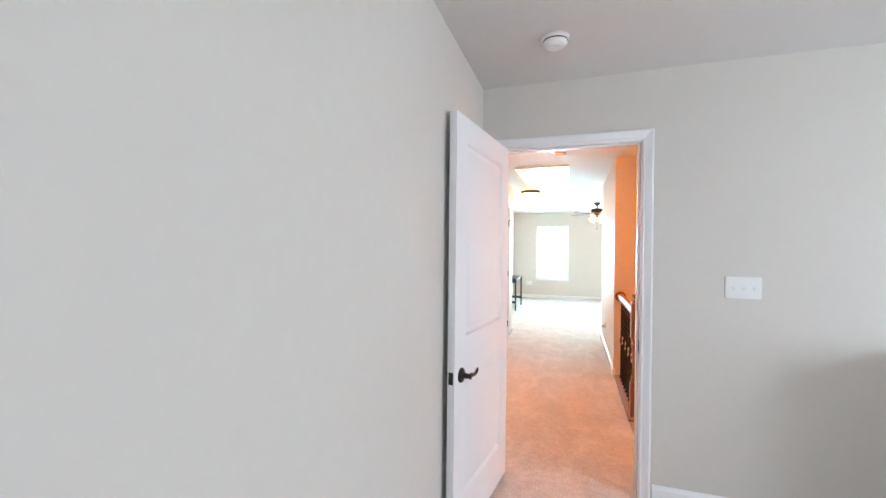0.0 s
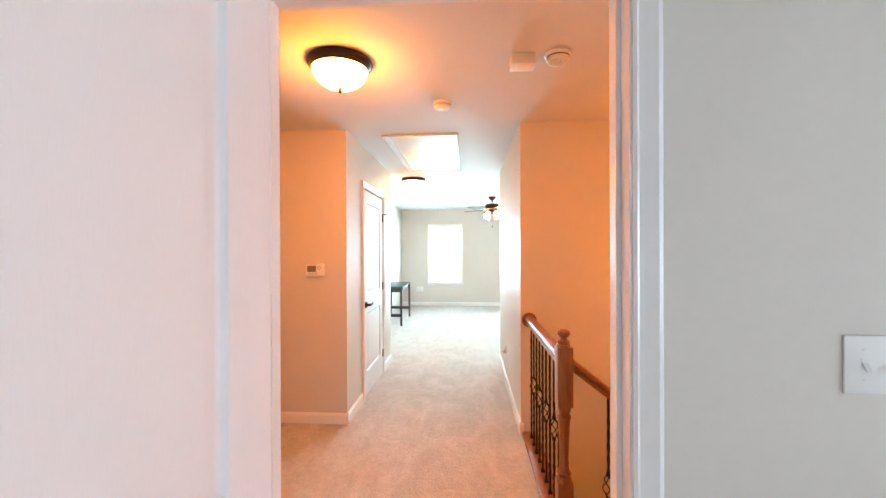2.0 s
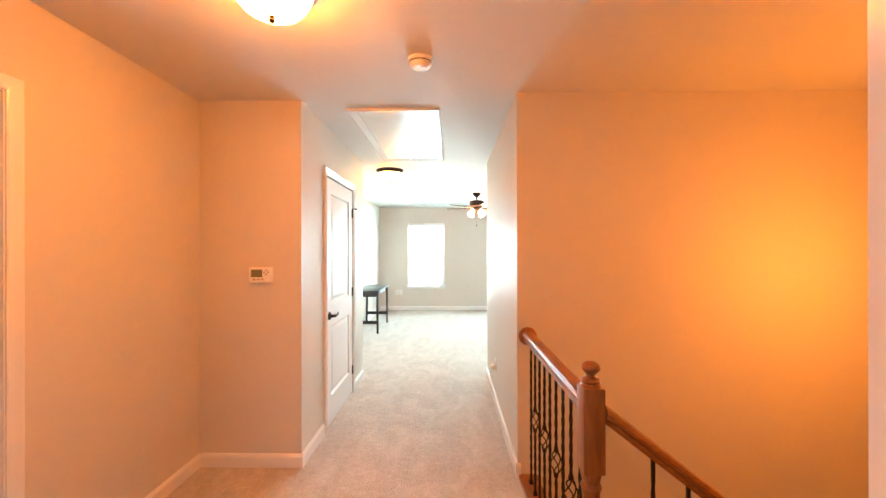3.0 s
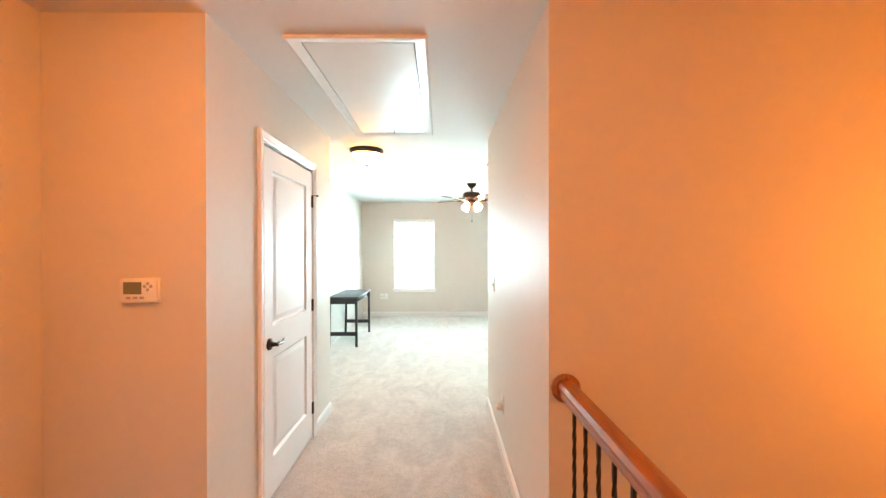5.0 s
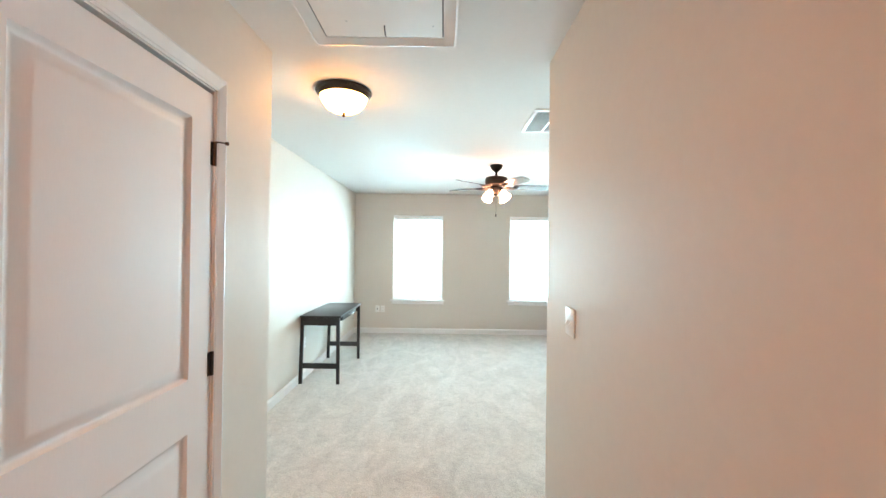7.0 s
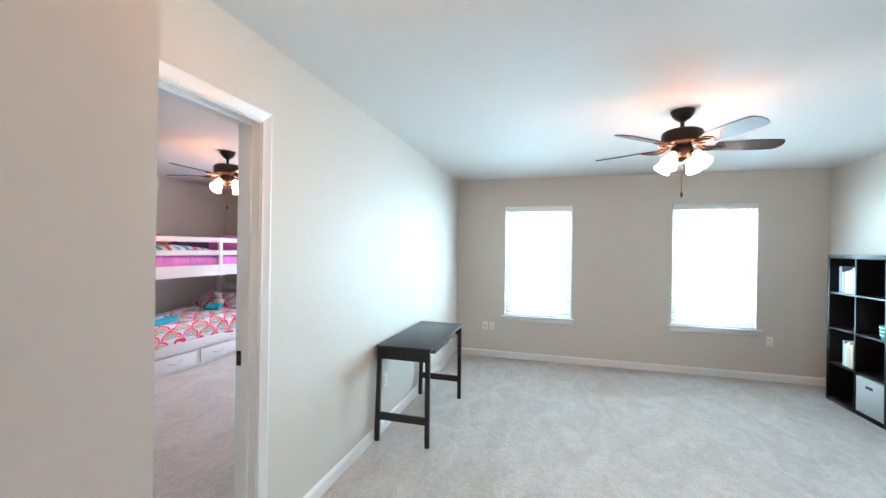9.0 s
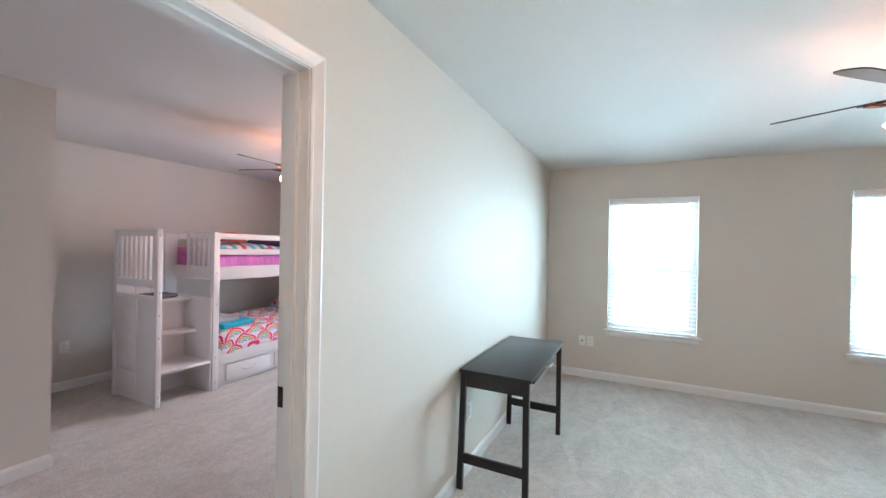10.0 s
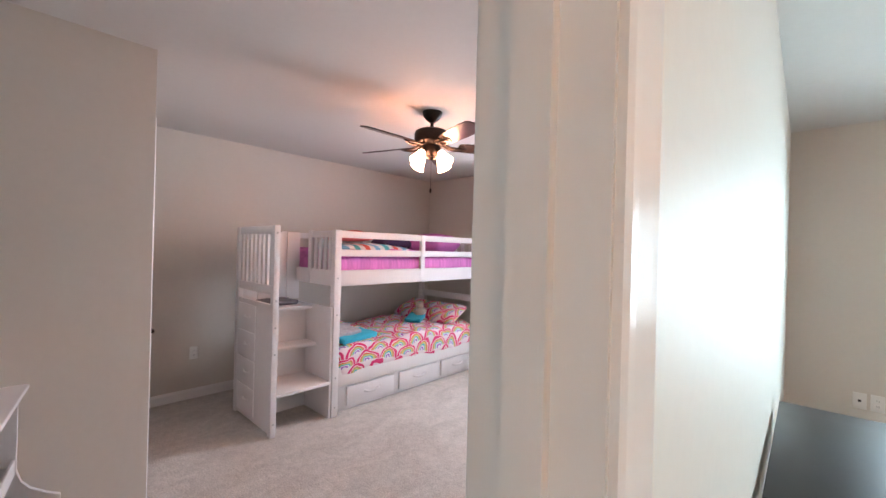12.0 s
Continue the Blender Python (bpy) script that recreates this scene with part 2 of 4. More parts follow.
GLAZE = surface("teal_glaze", (0.03, 0.42, 0.36), 0.25, 0.05, 30)
YELLOW = surface("yellow_plastic", (0.60, 0.45, 0.04), 0.4, 0.05, 30)
GLASS = bpy.data.materials.new("window_glass")
gn, gl = links_of(GLASS)
gp = gn["Principled BSDF"]
gp.inputs["Transmission Weight"].default_value, gp.inputs["Roughness"].default_value, gp.inputs["IOR"].default_value = 1.0, 0.0, 1.45


# ---- mesh helpers ----
def bx(bm, x0, x1, y0, y1, z0, z1, bev=0.0):
    vs = [bm.verts.new((x, y, z)) for x in (x0, x1) for y in (y0, y1) for z in (z0, z1)]
    fs = [bm.faces.new([vs[i] for i in q]) for q in ((0, 1, 3, 2), (4, 6, 7, 5), (0, 4, 5, 1), (2, 3, 7, 6), (0, 2, 6, 4), (1, 5, 7, 3))]
    if bev:
        es = list({e for f in fs for e in f.edges})
        bmesh.ops.bevel(bm, geom=es, offset=bev, segments=2, affect="EDGES", profile=0.5)
    return bm


def box(*a, **k):
    return bx(bmesh.new(), *a, **k)


def skewbox(bm, low, high, z0, z1):
    """A leg whose foot and head are different rectangles (x0, x1, y0, y1)."""
    vs = [bm.verts.new((r[i], r[j], z)) for r, z in ((low, z0), (high, z1)) for i, j in ((0, 2), (1, 2), (1, 3), (0, 3))]
    for q in ((3, 2, 1, 0), (4, 5, 6, 7), (0, 1, 5, 4), (1, 2, 6, 5), (2, 3, 7, 6), (3, 0, 4, 7)):
        bm.faces.new([vs[i] for i in q])
    return bm


def lathe(bm, prof, seg=24, m=Matrix()):
    rings = []
    for r, z in prof:
        rings.append([bm.verts.new(m @ Vector((r * math.cos(2 * math.pi * i / seg), r * math.sin(2 * math.pi * i / seg), z))) for i in range(seg)] if r > 1e-5 else [bm.verts.new(m @ Vector((0, 0, z)))])
    for a, b in zip(rings, rings[1:]):
        for i in range(seg):
            q = [a[i % len(a)], a[(i + 1) % len(a)], b[(i + 1) % len(b)], b[i % len(b)]]
            q = list(dict.fromkeys(q))
            if len(q) > 2:
                bm.faces.new(q)
    for ring, flip in ((rings[0], True), (rings[-1], False)):
        if len(ring) > 2:
            bm.faces.new(ring[::-1] if flip else ring)
    return bm


def tube(bm, pts, r, seg=8):
    pts = [Vector(p) for p in pts]
    radii = r if isinstance(r, (list, tuple)) else [r] * len(pts)
    rings = []
    for i, p in enumerate(pts):
        d = (pts[min(i + 1, len(pts) - 1)] - pts[max(i - 1, 0)]).normalized()
        q = d.to_track_quat("Z", "Y")
        rings.append([bm.verts.new(p + q @ Vector((radii[i] * math.cos(2 * math.pi * k / seg), radii[i] * math.sin(2 * math.pi * k / seg), 0))) for k in range(seg)])
    for a, b in zip(rings, rings[1:]):
        for k in range(seg):
            bm.faces.new((a[k], a[(k + 1) % seg], b[(k + 1) % seg], b[k]))
    bm.faces.new(rings[0][::-1]), bm.faces.new(rings[-1])
    return bm


def prism(bm, poly, a, b, to):
    """A polygon of 2D points carried from a to b; to(u, v, w) gives the place."""
    lo, hi = ([bm.verts.new(to(u, v, w)) for u, v in poly] for w in (a, b))
    bm.faces.new(lo[::-1]), bm.faces.new(hi)
    for i in range(len(poly)):
        j = (i + 1) % len(poly)
        bm.faces.new((lo[i], lo[j], hi[j], hi[i]))
    return bm


def mesh_of(name, bm, mat, smooth=True):
    bmesh.ops.recalc_face_normals(bm, faces=bm.faces[:])
    me = bpy.data.meshes.new(name)
    bm.to_mesh(me)
    bm.free()
    me.materials.append(mat)
    if smooth:
        for p in me.polygons:
            p.use_smooth = True
        me.set_sharp_from_angle(angle=radians(32))
    return me


def part(name, bm, mat, parent, label=""):
    ob = new(name, mesh_of(name, bm, mat))
    ob.parent = parent
    return tagged(ob, label)


def thing(name, at, label, category, group="", turn=0.0, kind=""):
    ob = new(name)
    ob.matrix_basis = pose(*at, 0, 0, turn)
    ob.empty_display_size = 0.1
    return tagged(ob, label, category, group, kind)


def setting(name, bm, mat, label, category):
    return tagged(new(name, mesh_of(name, bm, mat, False)), label, category, "", "structure")


def wall_x(bm, y0, y1, x0, x1, z0, z1, holes=()):
    """A wall that runs along x, with holes (xa, xb, za, zb)."""
    at = x0
    for xa, xb, za, zb in sorted(holes):
        bx(bm, at, xa, y0, y1, z0, z1)
        if za > z0:
            bx(bm, xa, xb, y0, y1, z0, za)
        bx(bm, xa, xb, y0, y1, zb, z1)
        at = xb
    bx(bm, at, x1, y0, y1, z0, z1)
    return bm


def wall_y(bm, x0, x1, y0, y1, z0, z1, holes=()):
    """A wall that runs along y, with holes (ya, yb, za, zb)."""
    at = y0
    for ya, yb, za, zb in sorted(holes):
        bx(bm, x0, x1, at, ya, z0, z1)
        if za > z0:
            bx(bm, x0, x1, ya, yb, z0, za)
        bx(bm, x0, x1, ya, yb, zb, z1)
        at = yb
    bx(bm, x0, x1, at, y1, z0, z1)
    return bm


# ---- structure ----
H, T, T1 = 2.44, 0.115, 0.10          # ceiling height, wall thickness
DH = 2.06                  # door opening height
XW = -1.575                 # west wall of hall and loft
XC = -0.89                  # closet wall of the hall
XE = 0.525                  # east wall of the hall
YD = 2.565                  # bedroom door wall
YJ, YB = 4.925, 6.765       # closet block
YS = 4.83                   # back wall of the stairwell
YN = 11.665                 # window wall
YE = 6.84                   # south end of the loft east of the hall
XR = 2.71                   # east wall of the loft
DOOR1 = (-0.362, 0.467)     # opening in the first door wall
DOORB = (6.995, 7.802)      # opening to the bunk room
DOORC = (5.432, 6.292)      # closet door in the hall
DOORL = (3.02, 3.79)       # closed door in the hall alcove
WIN1, WIN2, WINZ = (-0.900, -0.035), (1.135, 2.020), (0.585, 2.065)

floor = bmesh.new()
bx(floor, -5.75, 0.62, 2.70, YN + 0.1, -0.25, 0)
bx(floor, -0.60, 3.70, -2.7, 2.70, -0.25, 0)
bx(floor, 0.62, XR + 0.12, YS + 0.002, YN + 0.1, -0.25, 0)
setting("floor", floor, CARPET, "beige cut-pile carpet with tread marks", "carpet")
setting("floor_below", box(0.4, 4.2, 2.4, 5.2, -2.95, -2.75), CARPET, "beige carpet at the foot of the stairs", "carpet")
setting("ceiling", box(-5.75, 4.2, -2.7, YN + 0.14, H, H + 0.15), CEIL, "flat off-white painted ceiling", "ceiling")

w = bmesh.new()
wall_x(w, YD, YD + T1, -0.60, 4.1, 0, H, [(*DOOR1, 0, DH)])
setting("wall_bedroom_door", w, WALL, "greige painted wall with a doorway", "wall")
setting("wall_bedroom_west", box(-0.60, -0.476, -2.6, YD - 0.001, 0, H), WALL, "greige painted wall with faint marks", "wall")
# Unseen low block, added only to cast shade low on the door wall.
setting("bedroom_shade_block", box(1.60, 1.715, 2.18, YD - 0.001, 0, 0.95), WALL, "unseen low greige block added to shade the bedroom door wall", "wall")
w = bmesh.new()
wall_y(w, 3.6, 3.72, -2.6, YD - 0.001, 0, H, [(0.1, 1.7, 0.6, 2.06)])
setting("wall_bedroom_east", w, WALL, "greige painted bedroom wall with a window", "wall")
w = bmesh.new()
wall_x(w, -2.72, -2.6, -0.60, 3.72, 0, H, [(0.6, 2.6, 0.6, 2.06)])
setting("wall_bedroom_south", w, WALL, "greige painted wall with a window", "wall")
w = bmesh.new()
wall_y(w, XW - T, XW, YD + T1, YN, 0, H, [(*DOORL, 0, DH), (*DOORB, 0, DH)])
setting("wall_west", w, WALL, "greige satin wall with two doorways", "wall")
setting("wall_closet_south", box(XW, XC, YJ, YJ + T, 0, H), WALL, "greige painted wall with a thermostat", "wall")
setting("wall_closet_north", box(XW, XC, YB - T, YB, 0, H), WALL, "greige painted wall beside the bunk room doorway", "wall")
w = bmesh.new()
wall_y(w, XC - T, XC, YJ + T, YB - T, 0, H, [(*DOORC, 0, DH)])
setting("wall_closet", w, WALL, "greige painted wall round a hall closet door", "wall")
setting("wall_hall_east", box(XE, XE + T, YS + T, YE - T, 0, H), WALL, "greige satin wall of the hall", "wall")
setting("wall_loft_south", box(XE, XR + 0.12, YE - T, YE, 0, H), WALL, "greige painted wall of the loft", "wall")
setting("wall_stairwell", box(XE, 4.1, YS, YS + T, -2.75, H), WALL, "greige painted wall beside the stairwell", "wall")
w = bmesh.new()
bx(w, 3.98, 4.1, YD + T1, YS, -2.75, H)
bx(w, 0.50, 3.98, YD, YD + T1, -2.75, -0.25)
bx(w, 0.50, 0.62, YD + T1, YS, -2.75, -0.25)
setting("wall_stairwell_low", w, WALL, "greige painted walls below the hall floor", "wall")
setting("wall_loft_east", box(XR, XR + 0.12, YE, YN, 0, H), WALL, "greige painted wall behind the shelves", "wall")
w = bmesh.new()
wall_x(w, YN, YN + 0.14, -5.75, XR + 0.12, 0, H, [(-3.65, -2.75, *WINZ), (*WIN1, *WINZ), (*WIN2, *WINZ)])
setting("wall_north", w, WALL, "greige painted wall with windows", "wall")
w = bmesh.new()
bx(w, -5.75, -5.62, 5.6, YN, 0, H)
bx(w, -5.62, XW - T, 5.6, 5.72, 0, H)
bx(w, -4.09, -3.975, 5.72, 7.975, 0, H)
setting("wall_bunk_room", w, WALL, "greige painted walls of the bunk room", "wall")


def baseboard(runs):
    """Each run: start, end and the way out of the wall."""
    bm = bmesh.new()
    prof = [(0, 0), (0.014, 0), (0.014, 0.068), (0.010, 0.078), (0.006, 0.086), (0, 0.090)]
    for a, b, out in runs:
        a, b, o = Vector((*a, 0)), Vector((*b, 0)), Vector((*out, 0))
        d = b - a
        prism(bm, prof, 0, 1, lambda u, v, k: a + d * k + o * (u - 0.001) + Vector((0, 0, v)))
    setting("baseboard", bm, TRIM, "white moulded baseboard", "baseboard")


CW = 0.048
baseboard([((-0.476, -2.6), (-0.476, YD), (1, 0)), ((DOOR1[1] + CW + 0.006, YD), (3.6, YD), (0, -1))])
baseboard([((XW, YD + T1), (XW, DOORL[0] - CW), (1, 0)), ((XW, DOORL[1] + CW), (XW, YJ), (1, 0)), ((XW + 0.014, YJ), (XC + 0.013, YJ), (0, -1)),
           ((XC, YJ), (XC, DOORC[0] - CW - 0.006), (1, 0)), ((XC, DOORC[1] + CW + 0.006), (XC, YB), (1, 0)),
           ((XC + 0.013, YB), (XW + 0.02, YB), (0, 1)),
           ((XE, YS), (XE, YE), (-1, 0)), ((XE - 0.013, YS), (XE + 0.02, YS), (0, -1)), ((XE - 0.013, YE), (XR, YE), (0, 1))])
baseboard([((XW, DOORB[1] + CW + 0.006), (XW, YN), (1, 0)), ((XW + 0.014, YN), (XR, YN), (0, -1)), ((XR, YN - 0.014), (XR, YE + 0.014), (-1, 0))])
baseboard([((-3.975, 5.72), (-3.975, 7.975), (1, 0)), ((-3.962, 7.975), (-4.042, 7.975), (0, 1)), ((-5.62, 8.05), (-5.62, YN), (1, 0)), ((-5.6, YN), (-1.7, YN), (0, -1))])
setting("wall_bunk_closet", box(-5.62, -4.95, 7.86, 7.975, 0, H), WALL, "greige painted wall beside the closet door", "wall")
setting("wall_bunk_closet_head", box(-4.95, -4.09, 7.86, 7.975, DH, H), WALL, "greige painted wall over the closet door", "wall")


def door_trim(name, width, m, depth, label, stops=True):
    """White jamb and casing round a doorway; local x along the wall, y into it."""
    bm = bmesh.new()
    prof = [(-0.013, 0), (-0.013, 0.009), (-0.006, 0.012), (-0.001, 0.010), (0.008, 0.012), (0.027, 0.017), (0.034, 0.019), (0.042, 0.017), (0.045, 0.013), (0.047, 0)]
    for side, y in ((-1, -0.001), (1, depth + 0.001)):
        rows = []
        for u, v in prof:
            yy = y + side * v
            rows.append([bm.verts.new(c) for c in ((-u, yy, 0), (-u, yy, DH + u), (width + u, yy, DH + u), (width + u, yy, 0))])
        for a, b in zip(rows, rows[1:]):
            for k in range(3):
                bm.faces.new((a[k], a[k + 1], b[k + 1], b[k]))
        a, b = rows[0], rows[-1]
        for k in range(3):
            bm.faces.new((a[k], a[k + 1], b[k + 1], b[k]))
    j = 0.018
    bx(bm, -0.004, j, -0.003, depth + 0.003, 0, DH)
    bx(bm, width - j, width + 0.004, -0.003, depth + 0.003, 0, DH)
    bx(bm, j, width - j, -0.003, depth + 0.003, DH - j, DH + 0.004)
    if stops:
        for a, b, c, d in ((j, j + 0.011, 0, DH - j), (width - j - 0.011, width - j, 0, DH - j), (j + 0.011, width - j - 0.011, DH - j - 0.011, DH - j)):
            bx(bm, a, b, 0.040, 0.078, c, d)
    ob = setting(name, bm, TRIM, label, "door frame")
    ob.matrix_basis = m
    return ob


door_trim("door_1", DOOR1[1] - DOOR1[0], pose(DOOR1[0], YD, 0), T1, "white moulded casing round the bedroom doorway")
door_trim("door_2", DOORC[1] - DOORC[0], pose(XC, DOORC[0], 0, 0, 0, 90), T, "white moulded casing round the closet door")
door_trim("door_3", DOORB[1] - DOORB[0], pose(XW, DOORB[0], 0, 0, 0, 90), T, "white moulded casing round the bunk room doorway")
door_trim("door_4", DOORL[1] - DOORL[0], pose(XW, DOORL[0], 0, 0, 0, 90), T, "white moulded casing round a closed door")
door_trim("door_5", 0.86, pose(-4.09, 7.975, 0, 0, 0, 180), T, "white moulded casing round the bunk room closet")


# ---- windows ----
def window(name, x0, x1, y, out, z0=WINZ[0], z1=WINZ[1], blind=True):
    """Vinyl double-hung window in a plaster return, with stool, apron and blind. out: +1 or -1 along y."""
    w = thing(name, (x0, y, 0), "white double-hung window with a raised-slat blind and sill", "window", kind="structure")
    n = x1 - x0

    def yb(a, b):
        return (min(a * out, b * out), max(a * out, b * out))

    bm = bmesh.new()
    for a in ((0, 0.035), (n - 0.035, n)):
        bx(bm, *a, *yb(0.075, 0.13), z0, z1)
    bx(bm, 0.035, n - 0.035, *yb(0.075, 0.13), z0, z0 + 0.024)
    bx(bm, 0.035, n - 0.035, *yb(0.075, 0.13), z1 - 0.035, z1)
    part("window_frame", bm, VINYL, w)
    mid = (z0 + z1) / 2 - 0.06
    for za, zb, d in ((z0 + 0.024, mid + 0.02, 0.08), (mid - 0.02, z1 - 0.035, 0.105)):
        bm = bmesh.new()
        a, b = 0.036, n - 0.036
        bx(bm, a, a + 0.035, *yb(d, d + 0.024), za, zb)
        bx(bm, b - 0.035, b, *yb(d, d + 0.024), za, zb)
        bx(bm, a + 0.035, b - 0.035, *yb(d, d + 0.024), za, za + 0.03)
        bx(bm, a + 0.035, b - 0.035, *yb(d, d + 0.024), zb - 0.04, zb)
        s = part("sash", bm, VINYL, w)
        g = part("pane", box(a + 0.035, b - 0.035, *yb(d + 0.009, d + 0.014), za + 0.03, zb - 0.04), GLASS, s)
        g.visible_shadow = False
    bm = bmesh.new()
    bx(bm, -0.042, n + 0.042, *yb(-0.045, -0.002), z0 - 0.022, z0, 0.005)
    bx(bm, 0.001, n - 0.001, *yb(-0.004, 0.075), z0 - 0.02, z0 + 0.002)
    part("window_sill", bm, TRIM, w)
    bm = bmesh.new()
    bx(bm, -0.02, n + 0.02, *yb(-0.016, 0.001), z0 - 0.075, z0 - 0.023, 0.004)
    part("apron", bm, TRIM, w)
    if blind:
        bm = bmesh.new()
        bx(bm, 0.006, n - 0.006, *yb(-0.012, 0.002), z1 - 0.072, z1 - 0.004, 0.004)
        bx(bm, 0.012, n - 0.012, *yb(0.004, 0.055), z1 - 0.045, z1 - 0.004)
        part("valance", bm, BLIND, w)
        slat = mesh_of("slat", box(0.012, n - 0.012, *yb(0.008, 0.056), -0.0014, 0.0014), BLIND, False)
        k = int((z1 - z0 - 0.11) / 0.0435)
        for i in range(k):
            s = new("slat", slat)
            s.parent = w
            s.matrix_basis = pose(0, 0, z1 - 0.095 - i * 0.0435)
        bm = bmesh.new()
        bx(bm, 0.012, n - 0.012, *yb(0.010, 0.054), z0 + 0.006, z0 + 0.02, 0.003)
        part("bottom_rail", bm, BLIND, w)
        for u in (0.13, n - 0.13):
            part("ladder_cord", tube(bmesh.new(), [(u, out * 0.008, z0 + 0.02), (u, out * 0.008, z1 - 0.06)], 0.0012, 5), BLIND, w)
    return w


window("window_1", *WIN1, YN, 1)
window("window_2", *WIN2, YN, 1)
window("window_3", -3.65, -2.75, YN, 1, blind=False)
window("window_4", 0.0, 1.6, 0.0, 1, 0.6, 2.06, blind=False).matrix_basis = pose(3.6, 1.7, 0, 0, 0, -90)
window("window_5", 0.6, 2.6, -2.6, -1, 0.6, 2.06, blind=False)


# ---- doors ----
def lever(parent, at, out, along):
    """Bronze lever handle; out: the way off the door in local y; along: the way of the lever in local x."""
    x, y, z = at
    turn = Matrix.Translation((x, y, z)) @ Matrix.Rotation(radians(90 if out < 0 else -90), 4, "X")
    bm = bmesh.new()
    lathe(bm, [(0.0, 0.0), (0.034, 0.0), (0.034, 0.006), (0.028, 0.012), (0.014, 0.016), (0.011, 0.045), (0.014, 0.052), (0.0, 0.056)], 20, turn)
    rose = part("handle_rose", bm, BRONZE, parent, "oil-rubbed bronze rose")
    bm = bmesh.new()
    yy = y + out * 0.047
    pts = [(x + along * s, yy, z + dz) for s, dz in ((-0.008, 0), (0.018, 0.003), (0.040, -0.003), (0.062, -0.005), (0.080, 0.001), (0.092, 0.008), (0.091, 0.015))]
    tube(bm, pts, [0.010, 0.011, 0.009, 0.008, 0.0075, 0.007, 0.006], 10)
    part("lever", bm, BRONZE, rose, "curved bronze lever")


def door_leaf(name, width, height, m, label, hinge_out=-1, lever_at=0.92, stop=False):
    """Two-panel moulded door; local x from the hinge, y through the leaf, front face at y = 0."""
    d = tagged(new(name), label, "door")
    d.matrix_basis = m
    t = 0.035
    bm = bmesh.new()
    st, top, mid, low = 0.122, 0.12, (0.80, 0.985), 0.22
    bx(bm, 0, st, 0, t, 0, height)
    bx(bm, width - st, width, 0, t, 0, height)
    for a, b in ((0, low), mid, (height - top, height)):
        bx(bm, st, width - st, 0, t, a, b)
    for za, zb in ((low, mid[0]), (mid[1], height - top)):
        for y, s in ((0.0, 1), (t, -1)):
            loops = []
            for inset, dep in ((0, 0), (0.007, 0.010), (0.016, 0.014), (0.024, 0.013), (0.046, 0.003), (0.058, 0.002)):
                a, b = st + inset, width - st - inset
                yy = y + s * dep
                loops.append([bm.verts.new(c) for c in ((a, yy, za + inset), (b, yy, za + inset), (b, yy, zb - inset), (a, yy, zb - inset))])
            for p, q in zip(loops, loops[1:]):
                for k in range(4):
                    bm.faces.new((p[k], p[(k + 1) % 4], q[(k + 1) % 4], q[k]))
            bm.faces.new(loops[-1])
    part("leaf", bm, DOOR, d)
    lever(d, (width - 0.07, -0.0005, lever_at), -1, -1)
    lever(d, (width - 0.07, t + 0.0005, lever_at), 1, -1)
    part("latch_plate", box(width - 0.001, width + 0.0015, 0.006, t - 0.006, lever_at - 0.028, lever_at + 0.028), BRONZE, d, "bronze latch plate")
    for z in (0.22, height / 2, height - 0.22):
        bm = bmesh.new()
        tube(bm, [(-0.006, hinge_out * 0.004 if hinge_out < 0 else t + 0.004, z - 0.045), (-0.006, hinge_out * 0.004 if hinge_out < 0 else t + 0.004, z + 0.045)], 0.007, 10)
        bx(bm, -0.002, 0.014, -0.0015 if hinge_out < 0 else t - 0.001, 0.001 if hinge_out < 0 else t + 0.0015, z - 0.044, z + 0.044)
        knuckle = part("hinge", bm, BRONZE, d, "dark bronze hinge")
        if stop and z > height / 2 + 0.1:
            y = hinge_out * 0.004 if hinge_out < 0 else t + 0.004
            bm = tube(bmesh.new(), [(-0.006, y, z + 0.045), (-0.012, y + hinge_out * 0.012, z + 0.047), (-0.030, y + hinge_out * 0.030, z + 0.047)], [0.004, 0.003, 0.003], 8)
            lathe(bm, [(0.0, -0.006), (0.007, -0.006), (0.007, 0.006), (0.0, 0.006)], 10, Matrix.Translation((-0.032, y + hinge_out * 0.032, z + 0.047)))
            part("hinge_stop", bm, BRONZE, knuckle, "hinge-pin door stop")
    return d


LEAF = DOOR1[1] - DOOR1[0] - 0.042
door_leaf("bedroom_door", LEAF, DH - 0.035, pose(DOOR1[0] + 0.021, YD - 0.012, 0.012, 0, 0, -98), "white two-panel door standing open into the bedroom", -1, 0.815)
door_leaf("closet_door", DOORC[1] - DOORC[0] - 0.042, DH - 0.045, pose(XC - 0.034, DOORC[1] - 0.021, 0.012, 0, 0, -90), "white two-panel closet door, closed, with bronze lever", 1, 0.89, True)
door_leaf("hall_door", DOORL[1] - DOORL[0] - 0.042, DH - 0.045, pose(XW - 0.078, DOORL[1] - 0.021, 0.012, 0, 0, -90), "white two-panel door, closed, in the hall alcove", 1)
door_leaf("bunk_closet_door", 0.86 - 0.042, DH - 0.045, pose(-4.95 + 0.021, 7.975 - 0.034, 0.012), "white two-panel closet door in the bunk room", 1)


# ---- stairs and balustrade ----
RX, NY = 0.590, 3.715       # line of the guard rail, newel post


